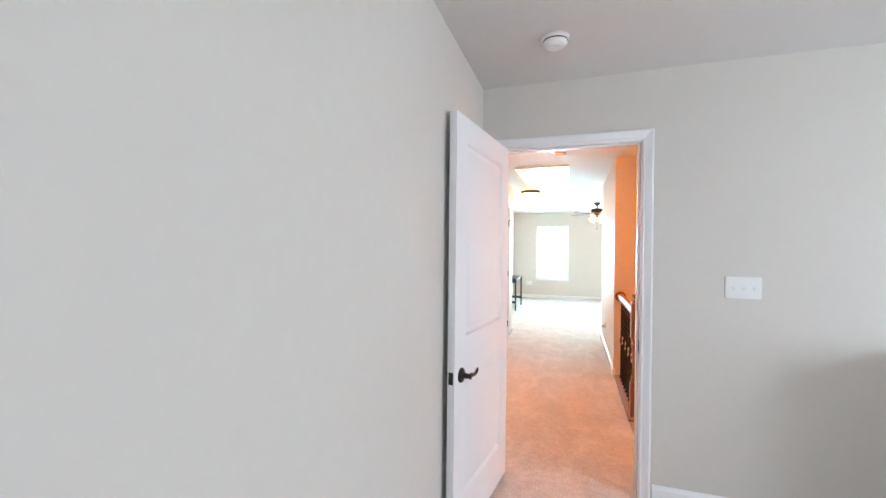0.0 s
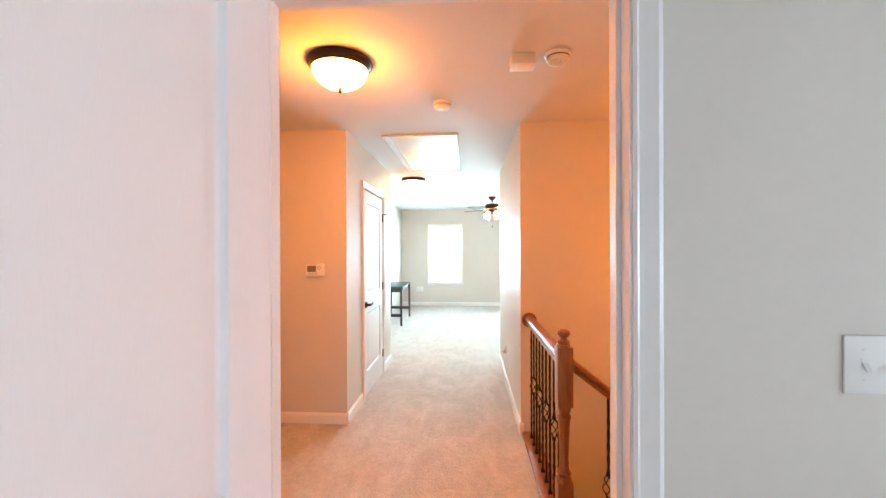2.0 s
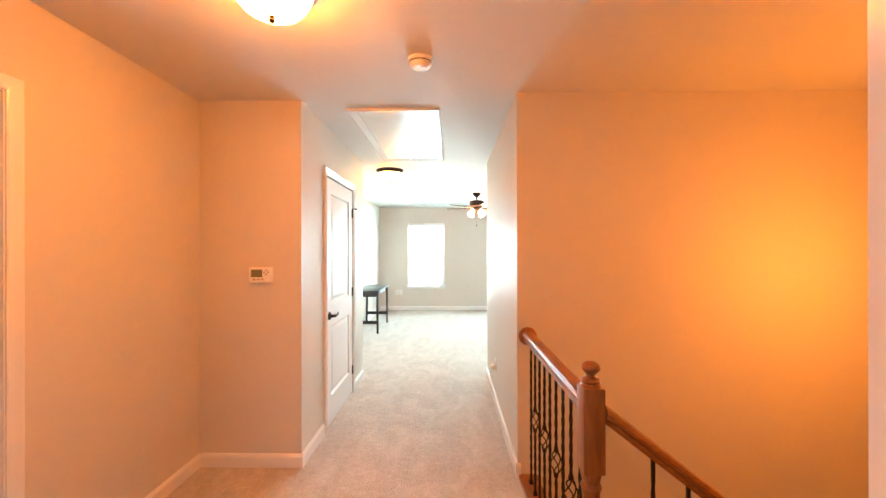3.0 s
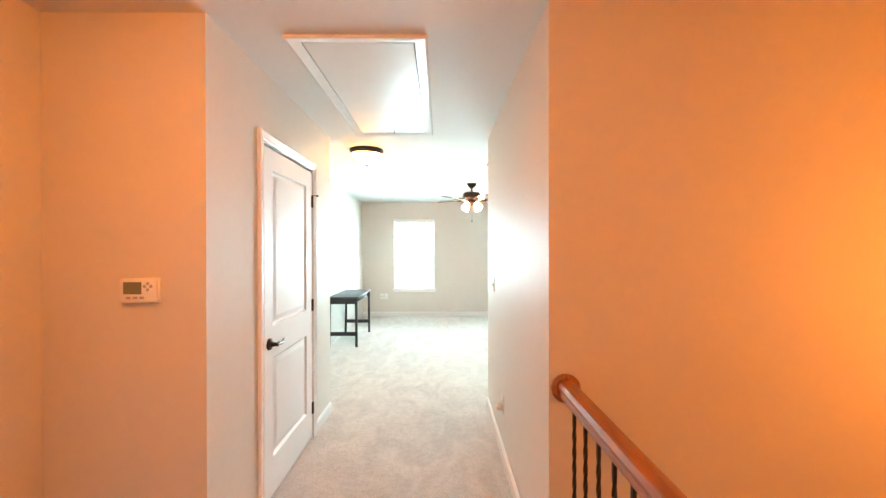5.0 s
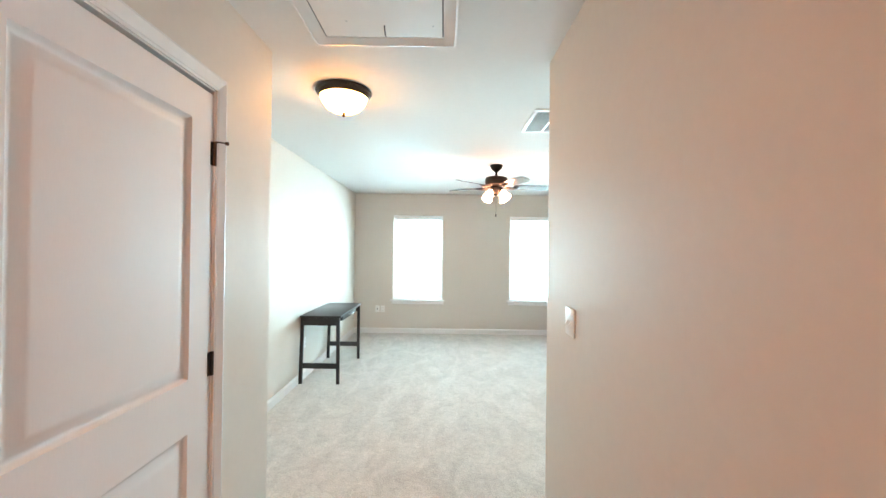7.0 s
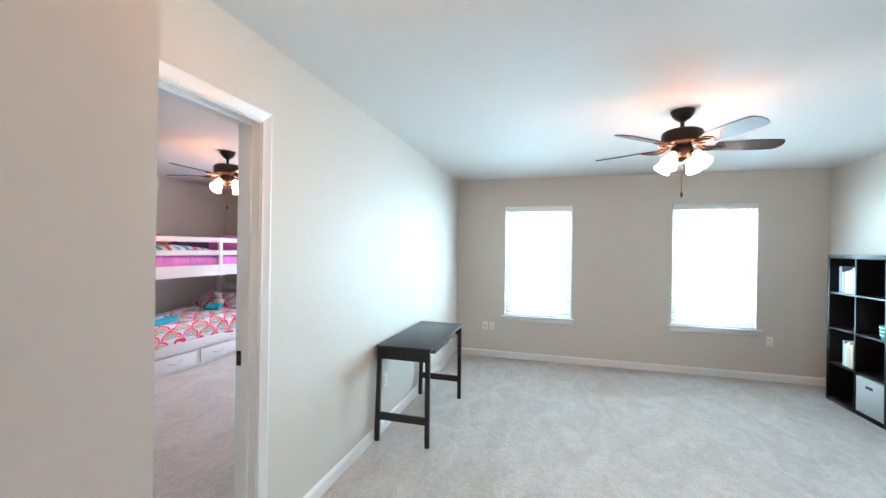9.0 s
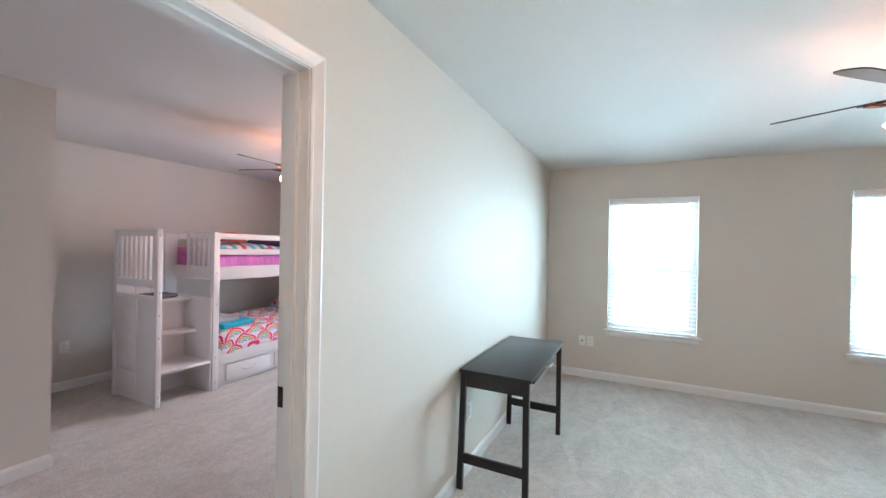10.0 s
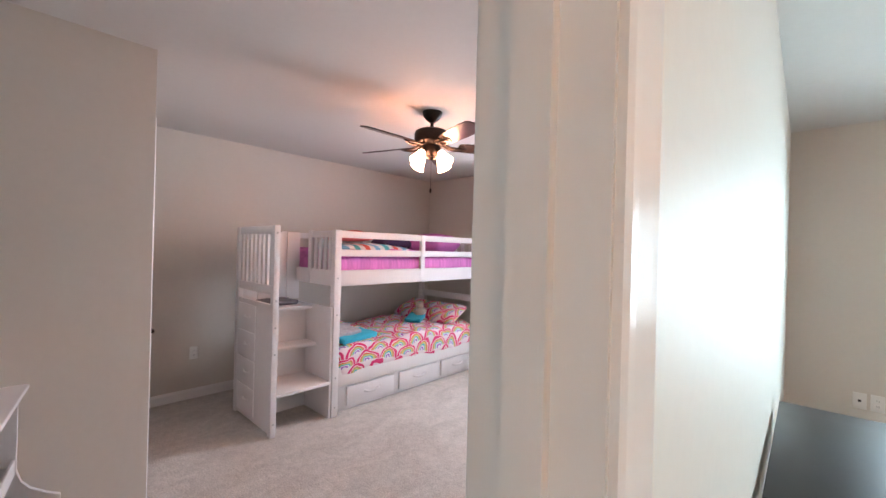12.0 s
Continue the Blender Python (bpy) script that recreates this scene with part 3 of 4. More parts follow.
def newel_post(x, y):
    d = thing("newel_post", (x, y, 0), "turned stained oak newel post with ball cap", "newel post")
    part("lower_block", box(-0.038, 0.038, -0.038, 0.038, 0.0, 0.30, bev=0.004), OAK, d)
    bm = lathe(bmesh.new(), [(0.039, 0.298), (0.036, 0.315), (0.030, 0.325), (0.036, 0.34), (0.025, 0.36), (0.022, 0.41), (0.024, 0.49), (0.028, 0.57), (0.031, 0.602),
                             (0.036, 0.618), (0.029, 0.634), (0.033, 0.650), (0.038, 0.674)], 24)
    part("turned_shaft", bm, OAK, d)
    bm = bmesh.new()
    bx(bm, -0.038, 0.038, -0.038, 0.038, 0.672, 0.968, 0.005)
    part("upper_block", bm, OAK, d)
    part("cap", lathe(bmesh.new(), [(0.037, 0.967), (0.034, 0.975), (0.029, 0.979), (0.033, 0.987), (0.029, 0.995), (0.019, 1.000), (0.015, 1.007), (0.020, 1.014),
                                    (0.029, 1.022), (0.032, 1.031), (0.029, 1.042), (0.017, 1.051), (0.000, 1.054)], 24), OAK, d)
    return d


RAIL = [(-0.026, 0.0), (0.026, 0.0), (0.028, 0.012), (0.024, 0.022), (0.033, 0.030), (0.035, 0.044), (0.026, 0.058), (0.010, 0.064), (-0.010, 0.064), (-0.026, 0.058),
        (-0.035, 0.044), (-0.033, 0.030), (-0.024, 0.022), (-0.028, 0.012)]


def baluster(x, y, z0, z1, basket, group):
    """Twisted square iron bar with shoe, and a wire basket where it has one."""
    d = thing("baluster", (x, y, z0), "black twisted iron baluster with a wire basket" if basket else "black twisted iron baluster", "baluster", group)
    h, s = z1 - z0, 0.0056
    bm = bmesh.new()
    gap = (h * 0.44, h * 0.58) if basket else None

    def bar(a, b):
        n = max(int((b - a) / 0.02), 2)
        rings = []
        for i in range(n + 1):
            z = a + (b - a) * i / n
            k = min(max((z - 0.08) / (h - 0.16), 0), 1) * 6 * math.pi
            rings.append([bm.verts.new((s * 1.41 * math.cos(k + math.pi / 4 + q * math.pi / 2), s * 1.41 * math.sin(k + math.pi / 4 + q * math.pi / 2), z)) for q in range(4)])
        for p, q in zip(rings, rings[1:]):
            for k in range(4):
                bm.faces.new((p[k], p[(k + 1) % 4], q[(k + 1) % 4], q[k]))
        bm.faces.new(rings[0][::-1]), bm.faces.new(rings[-1])

    if basket:
        bar(0, gap[0]), bar(gap[1], h)
    else:
        bar(0, h)
    part("bar", bm, IRON, d)
    if basket:
        for q in range(4):
            pts = []
            for i in range(13):
                f = i / 12
                a = q * math.pi / 2 + f * math.pi
                r = 0.004 + 0.024 * math.sin(math.pi * f)
                pts.append((r * math.cos(a), r * math.sin(a), gap[0] + (gap[1] - gap[0]) * f))
            part("basket_wire", tube(bmesh.new(), pts, 0.0032, 5), IRON, d)
        for z in gap:
            part("collar", lathe(bmesh.new(), [(0.0, z - 0.008), (0.010, z - 0.008), (0.012, z), (0.010, z + 0.008), (0.0, z + 0.008)], 10), IRON, d)
    part("shoe", lathe(bmesh.new(), [(0.017, 0.0), (0.017, 0.008), (0.012, 0.02), (0.009, 0.028), (0.0, 0.028)], 4, pose(0, 0, 0, 0, 0, 45)), IRON, d)
    return d


newel_post(RX, NY)
d = thing("guard_rail", (RX, 0, 0), "stained oak guard rail over the stairwell", "handrail")
part("rail", prism(bmesh.new(), RAIL, NY + 0.045, YS - 0.02, lambda u, v, k: (u, k, 0.865 + v)), OAK_Y, d)
bm = lathe(bmesh.new(), [(0.057, 0.0), (0.057, 0.010), (0.053, 0.016), (0.047, 0.022), (0.0, 0.022)], 28, Matrix.Translation((0, YS - 0.001, 0.895)) @ Matrix.Rotation(radians(90), 4, "X"))
part("rosette", bm, OAK, d, "round oak wall rosette")
d = thing("landing_nosing", (RX, 0, 0), "stained oak nosing board along the landing edge", "nosing")
part("board", box(-0.058, 0.062, NY - 0.10, YS - 0.001, 0.001, 0.022, bev=0.005), OAK_Y, d)
part("fascia", box(0.024, 0.042, NY - 0.05, YS - 0.001, -0.26, 0.0), TRIM, d, "white fascia board")
N = 9
for i in range(N):
    baluster(RX, NY + 0.115 + i * 0.112, 0.022, 0.868, i % 2 == 1, "guard rail balusters")

SLOPE, RISE, RUN, SX = 0.77, 0.186, 0.243, 0.64
d = thing("stair_flight", (SX, 0, 0), "oak stair flight going down beside the landing", "stairs", kind="structure")
for i in range(13):
    x, z = i * RUN, -(i + 1) * RISE
    part("tread", box(x - 0.025, x + RUN + 0.012, YD + T1 + 0.002, NY + 0.045, z - 0.028, z, bev=0.004), OAK_X, d)
    part("riser", box(x - 0.004, x + 0.012, YD + T1 + 0.004, NY + 0.03, z, z + RISE - 0.03), TRIM, d, "white riser")
part("top_nosing", box(-0.10, 0.02, YD + T1 + 0.002, NY - 0.102, -0.02, 0.012, bev=0.005), OAK_X, d)
part("stringer", prism(bmesh.new(), [(0.0, -0.02), (13 * RUN, -13 * RISE), (13 * RUN, -13 * RISE - 0.3), (0.0, -0.42)], NY + 0.031, NY + 0.05, lambda u, v, k: (u, k, v)), TRIM, d)
d = thing("stair_handrail", (RX, NY, 0), "stained oak handrail sloping down the stairs", "handrail")
part("rail", prism(bmesh.new(), RAIL, 0.045, 3.2, lambda u, v, k: (k, u, 0.876 + v - k * SLOPE)), OAK_X, d)
for i in range(24):
    x = 0.215 + i * RUN / 2
    step = int((RX + x - SX) // RUN)
    if x < 3.0:
        baluster(RX + x, NY, -(step + 1) * RISE, 0.880 - x * SLOPE, i % 2 == 0, "stair balusters")


# ---- ceiling fixtures ----
def flush_light(at, group, glass):
    d = thing("ceiling_light", at, "lit alabaster bowl ceiling light in a bronze pan", "ceiling light", group)
    part("pan", lathe(bmesh.new(), [(0.0, 0.0), (0.168, 0.0), (0.172, -0.012), (0.166, -0.022), (0.158, -0.026), (0.154, -0.040), (0.146, -0.046), (0.13, -0.030), (0.0, -0.030)], 40), BRONZE, d, "oil-rubbed bronze pan")
    part("bowl", lathe(bmesh.new(), [(0.143, -0.036), (0.140, -0.056), (0.128, -0.082), (0.105, -0.108), (0.075, -0.126), (0.040, -0.136), (0.0, -0.139)], 40), glass, d, "glowing alabaster glass bowl")
    part("finial", lathe(bmesh.new(), [(0.0, -0.134), (0.012, -0.138), (0.008, -0.146), (0.012, -0.152), (0.007, -0.160), (0.0, -0.166)], 14), BRONZE, d)
    return d


flush_light((-0.555, 3.765, H), "hall ceiling lights", WARM_GLASS)
flush_light((-0.650, 7.235, H), "hall ceiling lights", DIM_GLASS)


def stair_light(at):
    """Pendant over the stairs, round the corner of the stairwell."""
    d = thing("stair_pendant", at, "lit glass pendant over the stairs", "pendant light")
    part("rod", tube(bmesh.new(), [(0, 0, 0.10), (0, 0, H - at[2])], 0.008), BRONZE, d)
    part("shade", lathe(bmesh.new(), [(0.03, 0.11), (0.09, 0.08), (0.12, 0.0), (0.10, -0.08), (0.04, -0.12), (0.0, -0.125)], 28), FOYER_GLASS, d)


stair_light((2.25, 4.0, 1.34))


def smoke_detector(at):
    d = thing("smoke_detector", at, "round white smoke detector on the ceiling", "smoke detector")
    part("base", lathe(bmesh.new(), [(0.0, 0.0), (0.066, 0.0), (0.066, -0.010), (0.060, -0.014), (0.0, -0.014)], 32), PLASTIC, d)
    part("body", lathe(bmesh.new(), [(0.056, -0.013), (0.058, -0.026), (0.050, -0.040), (0.034, -0.046), (0.030, -0.044), (0.0, -0.044)], 32), PLASTIC, d)
    part("sensor_slots", lathe(bmesh.new(), [(0.0585, -0.018), (0.0588, -0.022), (0.0575, -0.022)], 32), DARK, d, "dark sensor slots")
    part("test_button", lathe(bmesh.new(), [(0.014, -0.043), (0.014, -0.048), (0.011, -0.050), (0.0, -0.050)], 16, pose(0.016, -0.012, 0)), PLASTIC, d)


for p in ((-0.010, 2.055, H), (0.575, 3.76, H), (-0.055, 4.385, H)):
    smoke_detector(p)
d = thing("chime_box", (0.400, 3.775, H), "square white chime box on the ceiling", "chime box")
part("cover", box(-0.062, 0.062, -0.05, 0.05, -0.055, 0, bev=0.006), PLASTIC, d)


def attic_hatch(x0, x1, y0, y1):
    d = thing("attic_hatch", (x0, y0, H), "glossy white attic hatch with mitred trim", "attic hatch")
    w, n = x1 - x0, y1 - y0
    bm = bmesh.new()
    prof = [(0.0, 0.0), (0.0, -0.014), (0.010, -0.017), (0.020, -0.013), (0.045, -0.010), (0.052, -0.006), (0.060, -0.006), (0.060, 0.0)]
    rows = [[bm.verts.new(c) for c in ((u, u, v), (w - u, u, v), (w - u, n - u, v), (u, n - u, v))] for u, v in prof]
    for a, b in zip(rows, rows[1:]):
        for k in range(4):
            bm.faces.new((a[k], a[(k + 1) % 4], b[(k + 1) % 4], b[k]))
    part("trim", bm, TRIM, d)
    part("panel", box(0.066, w - 0.066, 0.066, n - 0.066, -0.006, -0.001), HATCH, d)
    part("gap", box(0.0605, w - 0.0605, 0.0605, n - 0.0605, -0.001, 0.0), DARK, d, "dark gap round the panel")
    bm = tube(bmesh.new(), [(w * 0.52, n - 0.16, -0.006), (w * 0.52, n - 0.16, -0.022), (w * 0.52, n - 0.13, -0.034), (w * 0.52, n - 0.115, -0.030)], 0.003, 6)
    part("pull_hook", bm, IRON, d)
    for u, v in ((w * 0.80, n * 0.58), (w * 0.82, n * 0.76), (w * 0.28, n * 0.88), (w * 0.84, n * 0.90)):
        part("screw", lathe(bmesh.new(), [(0.006, -0.0055), (0.005, -0.0075), (0.0, -0.0075)], 10, Matrix.Translation((u, v, 0))), STEEL, d)


attic_hatch(-0.632, 0.031, 5.09, 6.668)


def return_vent(x0, x1, y0, y1):
    d = thing("return_vent", (x0, y0, H), "white ceiling return vent with three louvred panels", "air vent")
    w, n = x1 - x0, y1 - y0
    bm = bmesh.new()
    m = 0.028
    for a in ((0, w, 0, m), (0, w, n - m, n), (0, m, m, n - m), (w - m, w, m, n - m)):
        bx(bm, *a, -0.012, 0.0, 0.003)
    part("frame", bm, PLASTIC, d)
    part("backing", box(m, w - m, m, n - m, -0.002, 0.0), GREY, d, "grey filter backing")
    cell = (w - 2 * m) / 3
    for i in (1, 2):
        part("divider", box(m + i * cell - 0.007, m + i * cell + 0.007, m, n - m, -0.011, -0.002), PLASTIC, d)
    slat = mesh_of("slat", skewbox(bmesh.new(), (0, w - 2 * m, 0.0, 0.0015), (0, w - 2 * m, 0.010, 0.0115), -0.009, -0.002), PLASTIC, False)
    k = int((n - 2 * m) / 0.0135)
    for i in range(k):
        s = new("slat", slat)
        s.parent = d
        s.matrix_basis = pose(m, m + i * 0.0135, 0)


return_vent(0.60, 1.075, 7.50, 8.01)


def ceiling_fan(at, first, label):
    d = thing("ceiling_fan", at, label, "ceiling fan", "ceiling fans")
    part("canopy", lathe(bmesh.new(), [(0.0, 0.0), (0.074, 0.0), (0.072, -0.012), (0.064, -0.030), (0.046, -0.052), (0.026, -0.064), (0.020, -0.070), (0.0, -0.070)], 28), BRONZE, d)
    part("downrod", tube(bmesh.new(), [(0, 0, -0.066), (0, 0, -0.13)], 0.013, 12), BRONZE, d)
    part("motor_housing", lathe(bmesh.new(), [(0.0, -0.112), (0.030, -0.112), (0.060, -0.118), (0.105, -0.124), (0.122, -0.134), (0.128, -0.150), (0.128, -0.190), (0.120, -0.206), (0.100, -0.216), (0.060, -0.222), (0.0, -0.222)], 36), BRONZE, d)
    part("switch_cup", lathe(bmesh.new(), [(0.060, -0.221), (0.066, -0.234), (0.064, -0.275), (0.054, -0.296), (0.030, -0.308), (0.014, -0.318), (0.0, -0.320)], 28), BRONZE, d)
    for i in range(5):
        a = Matrix.Rotation(radians(first + 72 * i), 4, "Z")
        tilt = a @ Matrix.Translation((0, 0, -0.225)) @ Matrix.Rotation(radians(-13), 4, "X")
        bm = bmesh.new()
        out = [(0.20, 0.050), (0.26, 0.060), (0.38, 0.066), (0.50, 0.066), (0.570, 0.062), (0.590, 0.050), (0.604, 0.016)]
        poly = out + [(x, -y) for x, y in out[::-1]]
        prism(bm, poly, -0.003, 0.003, lambda u, v, k: tilt @ Vector((u, v, k)))
        part("blade", bm, BLADE, d, "dark walnut blade")
        bm = bmesh.new()
        for s in (-1, 1):
            tube(bm, [a @ Vector((0.085, s * 0.014, -0.214)), a @ Vector((0.135, s * 0.030, -0.236)), a @ Vector((0.175, s * 0.034, -0.238)), a @ Vector((0.215, s * 0.024, -0.234)), a @ Vector((0.245, 0, -0.232))], 0.008, 8)
        prism(bm, [(0.195, 0.034), (0.235, 0.042), (0.268, 0.0), (0.235, -0.042), (0.195, -0.034)], -0.010, -0.0035, lambda u, v, k: tilt @ Vector((u, v, k)))
        part("blade_iron", bm, BRONZE, d, "scrolled bronze blade iron")
    for i in range(4):
        a = Matrix.Rotation(radians(first + 20 + 90 * i), 4, "Z")
        bm = tube(bmesh.new(), [a @ Vector(p) for p in ((0.045, 0, -0.268), (0.075, 0, -0.270), (0.092, 0, -0.280))], [0.012, 0.012, 0.018], 10)
        arm = part("lamp_arm", bm, BRONZE, d)
        m = a @ Matrix.Translation((0.088, 0, -0.276)) @ Matrix.Rotation(radians(-38), 4, "Y")
        bm = lathe(bmesh.new(), [(0.018, -0.002), (0.026, -0.012), (0.032, -0.030), (0.038, -0.052), (0.045, -0.074), (0.053, -0.092), (0.055, -0.098), (0.041, -0.092), (0.0, -0.085)], 24, m)
        part("glass_shade", bm, FAN_GLASS, arm, "glowing frosted glass bell shade")
    for x, y, n in ((0.0, 0.0, -0.505),):
        chain = part("pull_chain", tube(bmesh.new(), [(x, y, -0.29), (x, y, n)], 0.0014, 5), BRONZE, d)
        part("chain_fob", lathe(bmesh.new(), [(0.0, n), (0.007, n - 0.003), (0.008, n - 0.018), (0.007, n - 0.032), (0.0, n - 0.034)], 10, pose(x, y, 0)), BRONZE, chain)
    deeper = Matrix.Diagonal((1, 1, 1.1, 1))
    for ob in d.children_recursive:
        ob.data.transform(deeper)
    return d


ceiling_fan((0.576, 9.30, H), -67, "bronze five-blade ceiling fan with four lit shades")
ceiling_fan((-3.502, 9.545, H), -19, "bronze ceiling fan with lit shades in the bunk room")


# ---- wall plates ----
def plate(at, turn, kind, label, width=0.072):
    """Cover plate on a wall; local -y is off the wall."""
    d = thing("wall_plate", at, label, "switch plate" if kind == "switch" else "outlet", "", turn)
    part("cover", box(-width / 2, width / 2, -0.006, 0, -0.058, 0.058, bev=0.0025), PLASTIC, d)
    if kind == "switch":
        k = max(round((width - 0.02) / 0.046), 1)
        for i in range(k):
            x = (i - (k - 1) / 2) * 0.046
            t = part("toggle", box(x - 0.0055, x + 0.0055, -0.0065, -0.0055, -0.013, 0.013), PLASTIC, d)
            bm = skewbox(bmesh.new(), (x - 0.004, x + 0.004, -0.018, -0.013), (x - 0.0045, x + 0.0045, -0.009, -0.004), -0.012, 0.004)
            part("lever", bm, PLASTIC, t)
            for z in (-0.03, 0.03):
                part("screw", lathe(bmesh.new(), [(0.003, 0), (0.003, 0.001), (0.0, 0.0015)], 8, Matrix.Translation((x, -0.0058, z)) @ Matrix.Rotation(radians(90), 4, "X")), PLASTIC, d)
    elif kind == "outlet":
        for z in (-0.02, 0.02):
            s = part("socket", box(-0.016, 0.016, -0.0085, -0.005, z - 0.014, z + 0.014, bev=0.003), PLASTIC, d)
            for x in (-0.006, 0.006):
                part("slot", box(x - 0.0012, x + 0.0012, -0.0089, -0.0084, z - 0.004, z + 0.006), DARK, s, "dark slot")
    else:
        part("jack", box(-0.008, 0.008, -0.0075, -0.005, -0.008, 0.008), DARK, d, "dark cable jack")


plate((0.945, YD, 1.222), 0, "switch", "white triple toggle switch plate", 0.165)
plate((XE, 6.46, 1.16), -90, "switch", "white double toggle switch plate", 0.118)
plate((XE, 5.99, 0.37), -90, "outlet", "white outlet plate low on the hall wall")
plate((-1.165, YN, 0.42), 0, "jack", "white cable jack plate")
plate((-1.075, YN, 0.42), 0, "outlet", "white duplex outlet plate by the window")
plate((2.15, YN, 0.45), 0, "outlet", "white duplex outlet plate under the window")
plate((XW, 9.22, 0.40), 90, "outlet", "white duplex outlet plate behind the desk")
plate((-5.62, 8.62, 0.42), 90, "outlet", "white outlet plate in the bunk room")
d = thing("night_light", (XE - 0.009, 5.99, 0.35), "small white plug-in in the hall outlet", "plug", "", -90)
part("body", lathe(bmesh.new(), [(0.0, 0.0), (0.021, 0.0), (0.024, 0.008), (0.024, 0.020), (0.020, 0.031), (0.012, 0.038), (0.0, 0.041)], 24, Matrix.Rotation(radians(90), 4, "X")), PLASTIC, d)

d = thing("thermostat", (-1.155, YJ, 1.280), "white wall thermostat with a grey display", "thermostat")
part("base", box(-0.078, 0.078, -0.010, 0, -0.054, 0.050, bev=0.004), PLASTIC, d)
part("cover", box(-0.076, 0.076, -0.032, -0.009, -0.050, 0.050, bev=0.011), PLASTIC, d)
part("display", box(-0.056, 0.018, -0.0335, -0.031, -0.016, 0.034), LCD, d, "grey display")
for x, z in ((0.031, 0.016), (0.044, 0.028), (0.044, 0.002), (0.057, 0.016)):
    part("button", lathe(bmesh.new(), [(0.0065, -0.031), (0.0065, -0.034), (0.005, -0.0352), (0.0, -0.0352)], 12, Matrix.Translation((x, 0, z)) @ Matrix.Rotation(radians(-90), 4, "X")), BUTTON, d, "small grey-brown button")
for x in (-0.036, -0.008, 0.020):
    part("button", box(x - 0.009, x + 0.009, -0.0345, -0.031, -0.036, -0.026, bev=0.001), BUTTON, d, "small grey-brown button")

for at, turn in (((DOOR1[1] - 0.0182, YD + 0.018, 0.862), 90), ((XW - T + 0.016, DOORB[1] - 0.0185, 0.945), 0)):
    d = thing("strike_plate", at, "dark bronze strike plate on a door jamb", "strike plate", "", turn)
    f = -1 if turn == 0 else 1
    part("plate", box(-0.015, 0.015, min(0, f * 0.002), max(0, f * 0.002), -0.035, 0.035, bev=0.0006), BRONZE, d)
    part("lip", tube(bmesh.new(), [(f * -0.015, f * 0.001, -0.014), (f * -0.015, f * 0.001, 0.014)], 0.0035, 8), BRONZE, d)
    part("mortise", box(-0.006, 0.006, min(f * 0.0018, f * 0.0024), max(f * 0.0018, f * 0.0024), -0.011, 0.011), DARK, d)


# ---- loft furniture ----
def writing_desk(at):
    """Local x across the depth from the wall, y along the wall."""
    d = thing("writing_desk", at, "black-brown desk with trestle legs by the wall", "desk")
    w, n, h = 0.44, 1.06, 0.735
    part("tabletop", box(0, w, 0, n, h - 0.020, h, bev=0.003), DESK, d)
    for y in (0.012, n - 0.036):
        part("end_rail", box(0.032, w - 0.045, y + 0.004, y + 0.020, h - 0.105, h - 0.021), DESK, d)
        part("leg", skewbox(bmesh.new(), (-0.012, 0.026, y, y + 0.024), (0.008, 0.040, y, y + 0.024), 0, h - 0.021), DESK, d)
        part("leg", skewbox(bmesh.new(), (w - 0.045, w - 0.012, y, y + 0.024), (w - 0.050, w - 0.014, y, y + 0.024), 0, h - 0.021), DESK, d)
        part("stretcher", box(0.020, w - 0.040, y + 0.004, y + 0.020, 0.165, 0.222), DESK, d)
    part("back_rail", box(0.034, 0.050, 0.032, n - 0.04, h - 0.105, h - 0.021), DESK, d)
    drawer = part("drawer", box(0.10, w - 0.030, 0.20, n - 0.20, h - 0.085, h - 0.022, bev=0.002), DESK, d)
    bm = tube(bmesh.new(), [(w - 0.031, n / 2 - 0.056, h - 0.05), (w + 0.006, n / 2 - 0.054, h - 0.05), (w + 0.006, n / 2 + 0.054, h - 0.05), (w - 0.031, n / 2 + 0.056, h - 0.05)], 0.006, 8)
    part("handle", bm, STEEL, drawer, "steel bar handle")


writing_desk((-1.553, 9.005, 0))


def cube_shelf(y0, y1, fill):
    """Two by four cube shelf against the east wall; front at x = 2.44."""
    x0, x1, h, t = 2.44, XR - 0.004, 1.47, 0.038
    d = thing("cube_shelf", (x0, y0, 0), "black-brown eight-cube shelf unit against the wall", "bookshelf", "cube shelves")
    n, dep = y1 - y0, x1 - x0
    for y in (0, n - t):
        part("side_panel", box(0, dep, y, y + t, 0, h, bev=0.002), SHELF, d)
    part("top_panel", box(0, dep, t, n - t, h - t, h, bev=0.002), SHELF, d)
    part("bottom_panel", box(0, dep, t, n - t, 0, t, bev=0.002), SHELF, d)
    part("back_panel", box(dep - 0.006, dep, t, n - t, t, h - t), SHELF, d)
    cell = (h - 2 * t - 3 * 0.016) / 4
    part("upright", box(0.004, dep - 0.006, n / 2 - 0.008, n / 2 + 0.008, t, h - t), SHELF, d)
    for k in range(1, 4):
        z = t + k * cell + (k - 1) * 0.016
        for a, b in ((t, n / 2 - 0.008), (n / 2 + 0.008, n - t)):
            part("shelf", box(0.004, dep - 0.006, a, b, z, z + 0.016), SHELF, d)
    for col, row, what in fill:
        ya, yb = ((t, n / 2 - 0.008), (n / 2 + 0.008, n - t))[col]
        z = t + row * (cell + 0.016)
        what(x0, y0 + ya, y0 + yb, z, cell)
    return d


